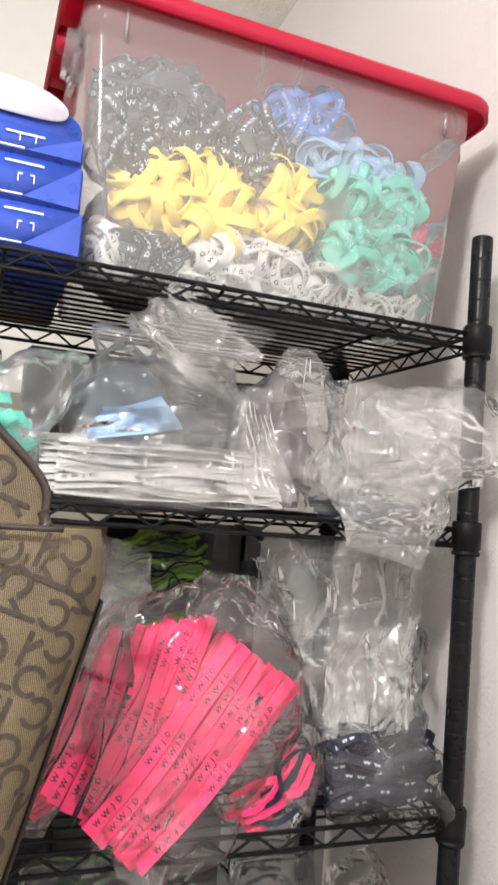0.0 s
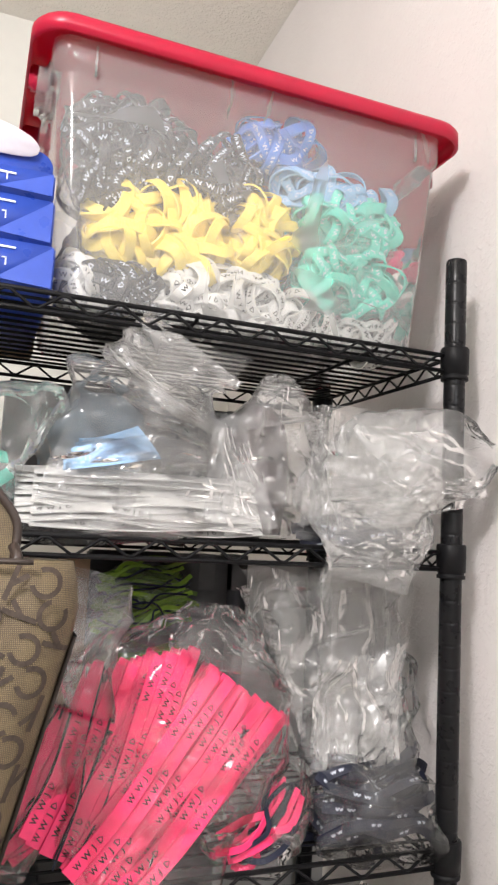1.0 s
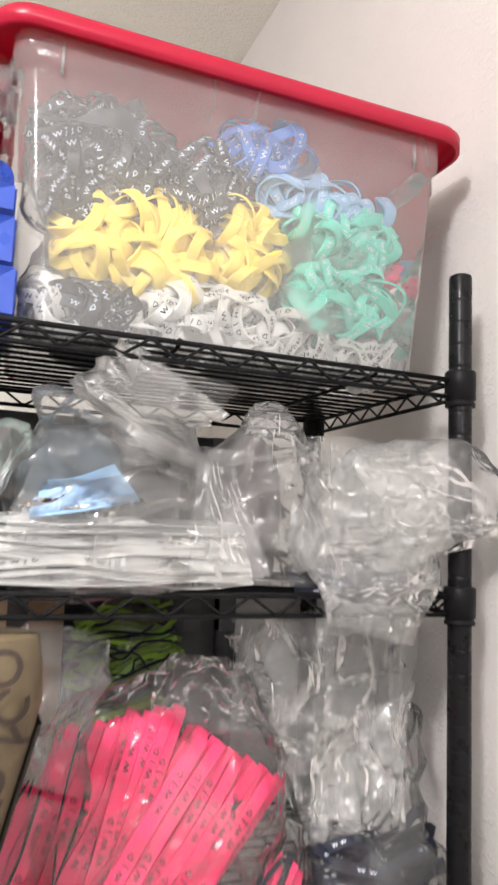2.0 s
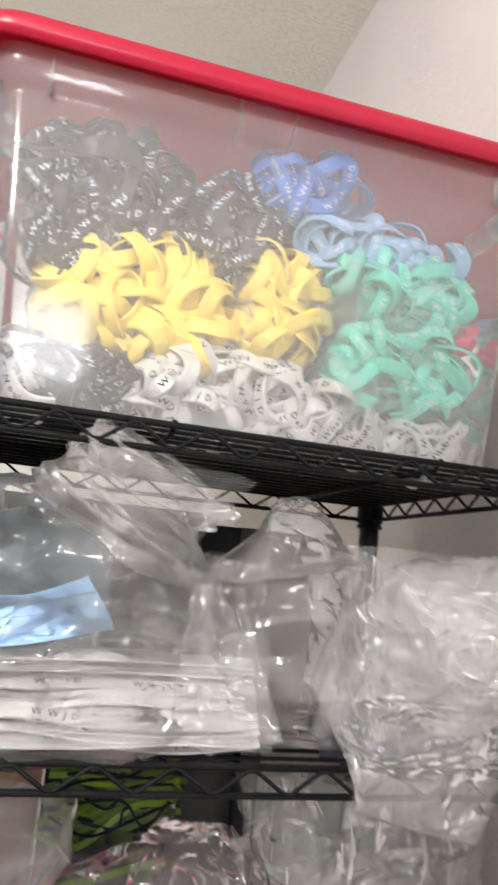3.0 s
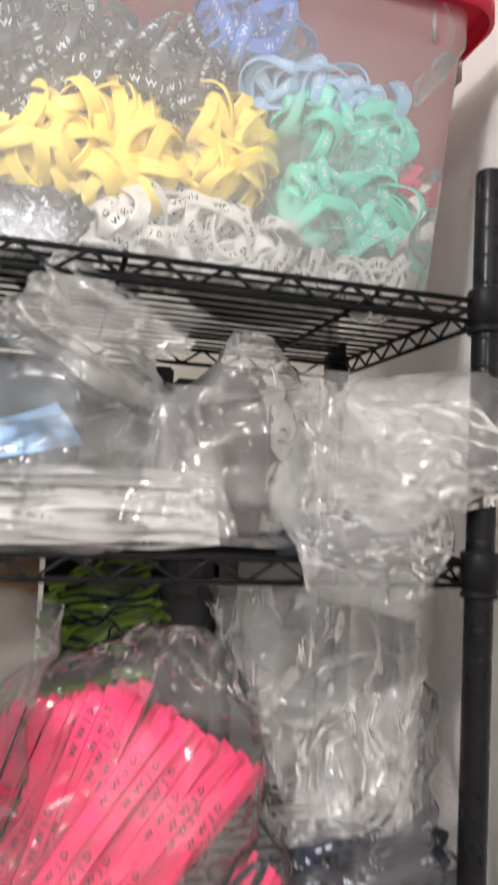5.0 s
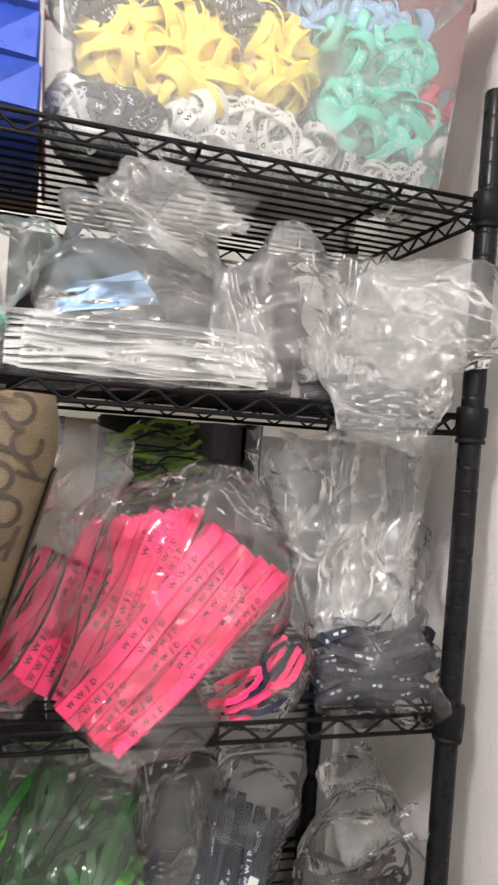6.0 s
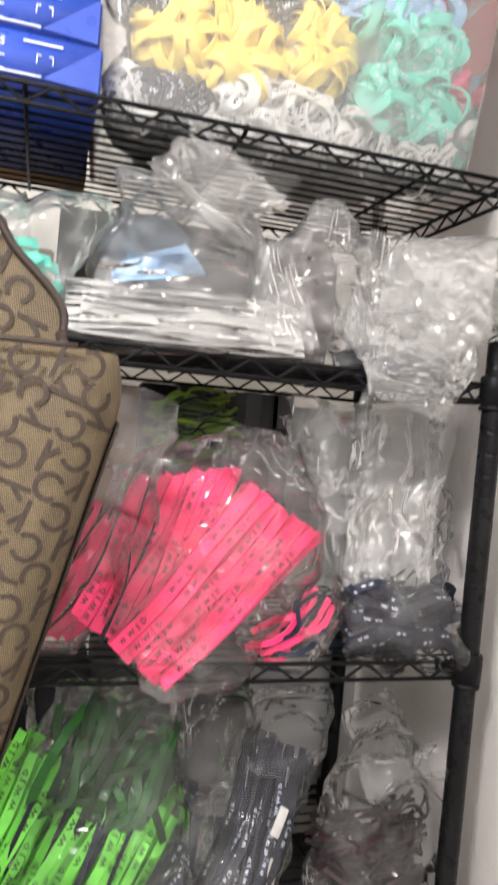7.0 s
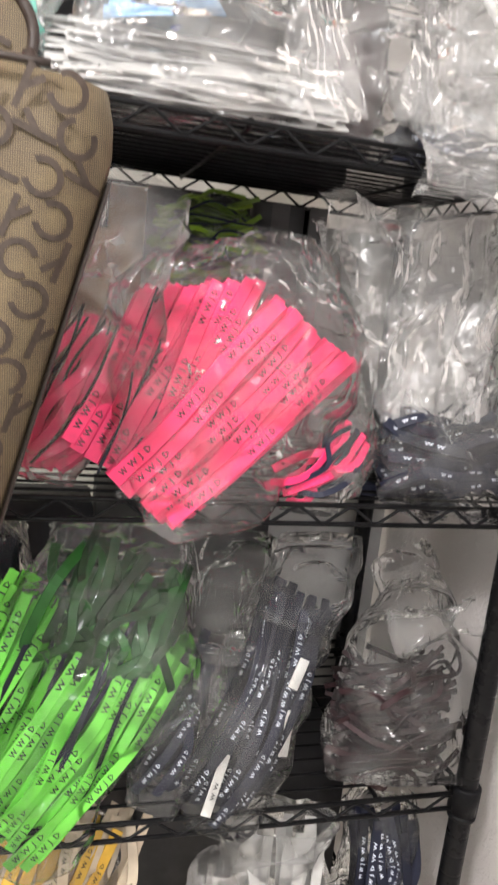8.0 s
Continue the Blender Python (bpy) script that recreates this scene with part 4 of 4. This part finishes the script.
c3 = film_bag([(0.487, 1.196, 1.151, 0.072, 0.028), (0.495, 1.235, 1.185, 0.082, 0.055), (0.50, 1.285, 1.235, 0.080, 0.058), (0.497, 1.31, 1.30, 0.072, 0.05), (0.480, 1.32, 1.36, 0.088, 0.04), (0.468, 1.33, 1.41, 0.098, 0.03), (0.458, 1.34, 1.448, 0.105, 0.012)],
         39, "tall clear bag with navy straps at its bottom", M_BAG, 0.020)
bundle(51, 36, (0.425, 1.212, 1.165), (0.430, 1.225, 1.215), (0.552, 1.205, 1.160), (0.560, 1.235, 1.225), 0.012, S_NAVY, M_PRINT, "dark navy woven strap with white lettering", "navy straps", depth=0.06, jitter=0.022, spin=1.1, words="W W", ink_size=0.005)

film_flap(c1, (0.255, 1.285, 1.34), (0.385, 1.285, 1.32), (0.265, 1.30, 1.40), (0.355, 1.30, 1.40), 8, M_BAG, 0.012)
film_flap(c1, (0.150, 1.185, 1.155), (0.230, 1.183, 1.150), (0.150, 1.225, 1.29), (0.350, 1.235, 1.28), 9, M_BAG, 0.008)
film_flap(c3, (0.430, 1.26, 1.22), (0.540, 1.26, 1.22), (0.340, 1.30, 1.445), (0.575, 1.30, 1.44), 10, M_BAGM, 0.016)
film_flap(c3, (0.415, 1.245, 1.225), (0.520, 1.240, 1.240), (0.430, 1.268, 1.335), (0.560, 1.268, 1.370), 21, M_BAGM, 0.016)
film_flap(c3, (0.400, 1.285, 1.330), (0.560, 1.285, 1.320), (0.370, 1.300, 1.440), (0.570, 1.300, 1.445), 22, M_BAGM, 0.016)
film_flap(c3, (0.440, 1.255, 1.21), (0.500, 1.25, 1.20), (0.420, 1.27, 1.33), (0.530, 1.27, 1.34), 11, M_BAGM, 0.012)


def carton(lo, hi, material, label):
    c = thing("carton", ((lo[0] + hi[0]) / 2, (lo[1] + hi[1]) / 2, lo[2]), label, "carton")
    part("box_body", box(bmesh.new(), lo, hi, 0.003), material, c)
    x = (lo[0] + hi[0]) / 2
    part("seam_tape", box(bmesh.new(), (x - 0.012, lo[1] - 0.0008, hi[2] - 0.05), (x + 0.012, hi[1], hi[2] + 0.0008), 0.0003, 1), M_GREYBOX, c, "strip of packing tape", False)
    return c


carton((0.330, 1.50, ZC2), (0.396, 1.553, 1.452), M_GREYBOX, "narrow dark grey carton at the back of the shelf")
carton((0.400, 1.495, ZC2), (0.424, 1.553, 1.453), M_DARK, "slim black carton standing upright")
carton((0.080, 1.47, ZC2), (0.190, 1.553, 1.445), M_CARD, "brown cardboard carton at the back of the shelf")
# added black box, stands in for the darkness behind the bags
carton((-0.06, 1.42, ZC2), (0.074, 1.553, 1.452), M_DARK, "added black box darkening the back of the shelf")
carton((-0.12, 1.40, ZB2), (0.060, 1.553, 1.60), M_CARD, "low brown cardboard carton on the upper shelf")
# two boxes added only to keep the upper shelf's back dark
carton((0.064, 1.46, ZB2), (0.326, 1.553, 1.672), M_GREYBOX, "added dark grey box darkening the back of the upper shelf")
carton((0.330, 1.46, ZB2), (0.430, 1.553, 1.66), M_DARK, "added black box darkening the back of the upper shelf")

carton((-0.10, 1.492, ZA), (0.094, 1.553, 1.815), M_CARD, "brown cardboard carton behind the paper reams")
# from here on, boxes added as dark filling for the shelf backs
carton((0.196, 1.512, ZC2), (0.326, 1.553, 1.453), M_DARK, "added black box darkening the back of the shelf")
carton((-0.10, 1.44, ZD), (0.150, 1.553, 1.06), M_DARK, "added black box darkening the back of the lower shelf")
carton((0.155, 1.45, ZD), (0.380, 1.553, 1.08), M_GREYBOX, "added dark grey box darkening the back of the lower shelf")
carton((-0.10, 1.44, ZE), (0.230, 1.553, 0.75), M_GREYBOX, "added dark grey box darkening the back of the bottom shelf")
carton((0.235, 1.44, ZE), (0.540, 1.553, 0.74), M_DARK, "added black box darkening the back of the bottom shelf")

# lower shelf
film_bag([(0.072, 1.186, 0.778, 0.028, 0.005), (0.095, 1.198, 0.825, 0.064, 0.026), (0.125, 1.235, 0.90, 0.092, 0.058), (0.155, 1.26, 0.97, 0.100, 0.062), (0.162, 1.275, 1.04, 0.082, 0.052), (0.16, 1.28, 1.085, 0.072, 0.03), (0.16, 1.28, 1.103, 0.066, 0.012)],
         61, "big clear bag of bright green woven straps", M_BAG, 0.014)
bundle(62, 56, (-0.020, 1.215, 0.870), (0.095, 1.180, 0.783), (0.060, 1.262, 1.045), (0.240, 1.240, 0.955), 0.0115, S_GREEN, M_BLACK, "bright green woven strap with black lettering", "green straps", depth=0.05, jitter=0.010, spin=0.35, ink_size=0.008)
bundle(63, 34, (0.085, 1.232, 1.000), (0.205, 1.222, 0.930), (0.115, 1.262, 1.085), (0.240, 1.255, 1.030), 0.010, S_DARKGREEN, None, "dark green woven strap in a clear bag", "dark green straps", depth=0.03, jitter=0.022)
# dark strips again, modelling the shade between the green straps
bundle(72, 9, (0.030, 1.212, 0.86), (0.110, 1.190, 0.79), (0.095, 1.264, 1.05), (0.240, 1.250, 1.0), 0.005, S_NAVY, None, "dark strip in place of the shaded gaps between green straps", "black straps", depth=0.02, jitter=0.010)
film_bag([(0.207, 1.205, 0.818, 0.034, 0.02), (0.235, 1.245, 0.87, 0.048, 0.045), (0.278, 1.275, 0.96, 0.050, 0.05), (0.288, 1.285, 1.03, 0.046, 0.045), (0.284, 1.285, 1.080, 0.046, 0.025)],
         64, "clear crumpled bag with a few dark straps", M_BAG, 0.014)
bundle(65, 8, (0.195, 1.225, 0.835), (0.225, 1.22, 0.83), (0.265, 1.27, 0.96), (0.300, 1.27, 0.94), 0.011, S_NAVY, M_PRINT, "dark strap with white lettering in a bag", "navy straps")
film_bag([(0.272, 1.188, 0.797, 0.028, 0.006), (0.290, 1.216, 0.83, 0.045, 0.032), (0.322, 1.25, 0.92, 0.056, 0.05), (0.358, 1.265, 1.0, 0.052, 0.05), (0.374, 1.27, 1.06, 0.050, 0.04), (0.375, 1.27, 1.093, 0.044, 0.014)],
         66, "clear bag of black straps with white woven tags", M_BAG, 0.012)
bundle(67, 26, (0.252, 1.205, 0.825), (0.300, 1.192, 0.803), (0.330, 1.262, 1.03), (0.402, 1.262, 1.0), 0.012, S_NAVY, M_PRINT, "black woven strap with white lettering", "navy straps", depth=0.05)
for a, b in (((0.262, 1.190, 0.822), (0.292, 1.218, 0.905)), ((0.345, 1.212, 0.868), (0.352, 1.222, 0.915)), ((0.352, 1.226, 0.938), (0.366, 1.236, 0.966))):
    m = [(p + q) / 2 for p, q in zip(a, b)]
    strap(rng, [a, m, b], 0.011, S_WHITE, M_BLACK, "white woven tag with black lettering", "white tags", words="W W", ink_size=0.006)
film_bag([(0.498, 1.225, 0.819, 0.085, 0.045), (0.503, 1.25, 0.87, 0.090, 0.058), (0.507, 1.27, 0.93, 0.078, 0.055), (0.498, 1.27, 0.98, 0.055, 0.045), (0.495, 1.265, 1.03, 0.045, 0.035), (0.470, 1.26, 1.075, 0.035, 0.02)],
         68, "clear bag of dark maroon straps, its neck knotted", M_BAG, 0.013,
         mouth=[(0.475, 1.25, 0.985, 0.03, 0.03), (0.50, 1.235, 1.0, 0.024, 0.02), (0.53, 1.222, 1.015, 0.018, 0.014), (0.555, 1.215, 1.025, 0.026, 0.014)])
bundle(69, 84, (0.428, 1.225, 0.838), (0.440, 1.245, 0.930), (0.560, 1.232, 0.832), (0.552, 1.25, 0.945), 0.0065, S_MAROON, None, "dark maroon woven strap in a bag", "maroon straps", depth=0.05, jitter=0.024, spin=1.3)
film_bag([(0.02, 1.31, 0.820, 0.05, 0.05), (0.02, 1.31, 0.92, 0.06, 0.06), (0.02, 1.32, 1.02, 0.055, 0.055), (0.03, 1.32, 1.09, 0.04, 0.02)], 70, "clear bag with black straps behind the green one", M_BAG, 0.012)
bundle(71, 18, (-0.02, 1.29, 0.85), (0.06, 1.28, 0.85), (-0.01, 1.30, 1.06), (0.07, 1.30, 1.06), 0.013, S_NAVY, M_PRINT, "black strap with white lettering in a bag", "navy straps")

# bottom shelf in view
film_bag([(0.08, 1.27, 0.480, 0.10, 0.06), (0.08, 1.27, 0.56, 0.11, 0.065), (0.09, 1.275, 0.66, 0.10, 0.06), (0.10, 1.28, 0.755, 0.08, 0.04)], 81, "clear bag of gold and beige straps", M_BAG, 0.012)
bundle(82, 24, (0.00, 1.225, 0.62), (0.10, 1.225, 0.60), (0.08, 1.255, 0.775), (0.19, 1.255, 0.74), 0.012, S_GOLD, M_BLACK, "gold woven strap in a clear bag", "gold straps", depth=0.04)
bundle(83, 26, (0.06, 1.235, 0.66), (0.15, 1.235, 0.62), (0.10, 1.26, 0.77), (0.21, 1.26, 0.75), 0.012, S_BEIGE, M_BLACK, "beige woven strap in a clear bag", "beige straps", depth=0.04, jitter=0.02)
film_bag([(0.365, 1.27, 0.480, 0.09, 0.06), (0.365, 1.27, 0.57, 0.095, 0.065), (0.37, 1.27, 0.66, 0.085, 0.06), (0.38, 1.265, 0.75, 0.07, 0.03)], 84, "milky clear bag of white straps on the bottom shelf", M_BAGM, 0.014)
bundle(85, 16, (0.33, 1.24, 0.60), (0.42, 1.24, 0.60), (0.34, 1.25, 0.72), (0.43, 1.25, 0.72), 0.014, S_TAPE, None, "white woven strap in a clear bag", "white straps")
film_bag([(0.505, 1.27, 0.480, 0.045, 0.05), (0.505, 1.27, 0.57, 0.05, 0.055), (0.505, 1.265, 0.67, 0.048, 0.05), (0.50, 1.26, 0.765, 0.04, 0.025)], 86, "clear bag of black straps with white lettering", M_BAG, 0.012)
bundle(87, 14, (0.475, 1.225, 0.60), (0.535, 1.225, 0.60), (0.475, 1.235, 0.755), (0.535, 1.235, 0.735), 0.013, S_NAVY, M_PRINT, "black strap with white lettering in a bag", "navy straps", words="W W J D W W")

# added sheet: covers the bright back wall so gaps look shaded grey
bm = box(bmesh.new(), (0.27, 1.585, 0.0), (0.615, 1.605, 1.44), 0.002)
solo("added_grey_backing", bm, M_BACKING, "grey sheet added behind the rack to dim the bright back wall", "board", smooth=False)


# ---- handbag ----
def hb_right(z):
    return 0.136 - 0.255 * (1.461 - z)


def hb_front(x, z):
    r = 0.045
    d = x - (hb_right(z) - r)
    return 1.052 + (r - math.sqrt(max(r * r - d * d, 0)) if d > 0 else 0.0)


handbag = thing("handbag", (-0.06, 1.06, 1.04), "tan woven handbag with dark motif hanging on the rack", "handbag")
loops = []
for k in range(22):
    z = 1.04 + (1.458 - 1.04) * k / 21
    inset = 0.016 * max(0, (k - 18) / 3) ** 2
    loops.append(rounded_rect(-0.20 + inset, hb_right(z) - inset, 1.052 + inset, 1.150, 0.045, z, 10))
part("bag_shell", skin(bmesh.new(), loops), M_WEAVE, handbag, "tan jacquard body")
bm = bmesh.new()
rows = []
for k in range(30):
    z = 1.045 + (1.400 - 1.045) * k / 29
    x = hb_right(z)
    rows.append([bm.verts.new(p) for p in ((x - 0.001, hb_front(x - 0.001, z) - 0.001, z), (x + 0.0015, 1.080, z), (x + 0.003, 1.088, z), (x + 0.003, 1.146, z), (x - 0.002, 1.153, z))])
for a, b in zip(rows, rows[1:]):
    for i in range(4):
        bm.faces.new((a[i], a[i + 1], b[i + 1], b[i]))
gusset = part("gusset", bm, M_LEATHER, handbag, "dark brown leather gusset")
piping = tube(bmesh.new(), [(x, hb_front(x, 1.458) + 0.004, 1.459) for x in [-0.19 + 0.272 * k / 24 for k in range(25)]], 0.0025, 6)
part("top_piping", piping, M_LEATHER, handbag, "dark leather piping")
bm = bmesh.new()
outline = [(-0.2, 1.44), (0.066, 1.44), (0.070, 1.468), (0.066, 1.495), (0.030, 1.532), (-0.02, 1.575), (-0.2, 1.60)]
skin(bm, [[(x, 1.090 + 0.01 * abs(x) + dy, z) for x, z in outline] for dy in (0, 0.03)])
part("back_panel", bm, M_WEAVE, handbag, "tan jacquard back panel", False)
edge = [(x, 1.088 + 0.01 * abs(x), z) for x, z in outline[1:]]
part("edge_piping", tube(bmesh.new(), [spline(edge, k / 30) for k in range(31)], 0.0036, 8), M_LEATHER, handbag, "dark leather piping")
st = [(0.068, 1.086, 1.47), (0.072, 1.080, 1.46), (0.066, 1.076, 1.452)]
part("tab", tube(bmesh.new(), st, 0.0045, 8), M_LEATHER, handbag, "dark leather strap tab")
hang = [(-0.13, 1.096, 1.58), (-0.14, 1.115, 1.64), (-0.15, 1.16, 1.70), (-0.15, 1.192, 1.7215), (-0.15, 1.206, 1.716), (-0.155, 1.185, 1.68), (-0.17, 1.115, 1.60), (-0.175, 1.098, 1.575)]
part("shoulder_strap", tube(bmesh.new(), [spline(hang, k / 40) for k in range(41)], 0.0035, 8), M_LEATHER, handbag, "thin dark leather strap")


def motif(x, z, kind, turn, size, front=hb_front):
    """A woven mark on the cloth: an open ring, or two crossed strokes."""
    bm = bmesh.new()
    w = 0.0020

    def quad(p, q, lift):
        t = (Vector(q) - Vector(p)).normalized()
        s = Vector((-t.y, t.x)) * w
        n = max(2, int((Vector(q) - Vector(p)).length / 0.004))
        prev = None
        for k in range(n + 1):
            c = Vector(p).lerp(Vector(q), k / n)
            pair = [bm.verts.new((c.x + e * s.x, front(c.x + e * s.x, c.y + e * s.y) - lift, c.y + e * s.y)) for e in (-1, 1)]
            if prev:
                bm.faces.new((prev[0], prev[1], pair[1], pair[0]))
            prev = pair

    def at(u, v):
        a = radians(turn)
        return (x + size * (u * math.cos(a) - v * math.sin(a)), z + size * (u * math.sin(a) + v * math.cos(a)))
    if kind == "ring":
        prev = None
        for k in range(19):
            a = radians(30 + 285 * k / 18)
            pair = []
            for r in (0.80, 1.18):
                px, pz = at(r * math.cos(a), r * math.sin(a))
                pair.append(bm.verts.new((px, front(px, pz) - 0.0008, pz)))
            if prev:
                bm.faces.new((prev[0], prev[1], pair[1], pair[0]))
            prev = pair
    else:
        quad(at(0, -1.3), at(0, 1.3), 0.0008)
        quad(at(0.05, -0.1), at(0.9, 0.9), 0.0012)
    part("motif", bm, M_GLYPH, handbag, "dark woven motif", False)


rng = random.Random(5)
for i in range(17):
    for j in range(8):
        z = 1.444 - 0.0245 * i
        x = hb_right(z) - 0.014 - 0.0255 * j - 0.011 * (i % 2)
        if 1.06 < z < (1.425 if j == 0 else 1.446):
            motif(x + rng.uniform(-0.001, 0.001), z, "ring" if (i + j) % 2 else "stroke", rng.choice((-20, 70, 160, 250)), 0.0105)
for i in range(4):
    for j in range(5):
        x, z = 0.045 - 0.026 * j - 0.012 * i, 1.478 + 0.024 * i
        motif(x, z, "ring" if (i + j) % 2 else "stroke", rng.choice((-20, 70, 160, 250)), 0.0100, lambda a, b: 1.0896 + 0.01 * abs(a))
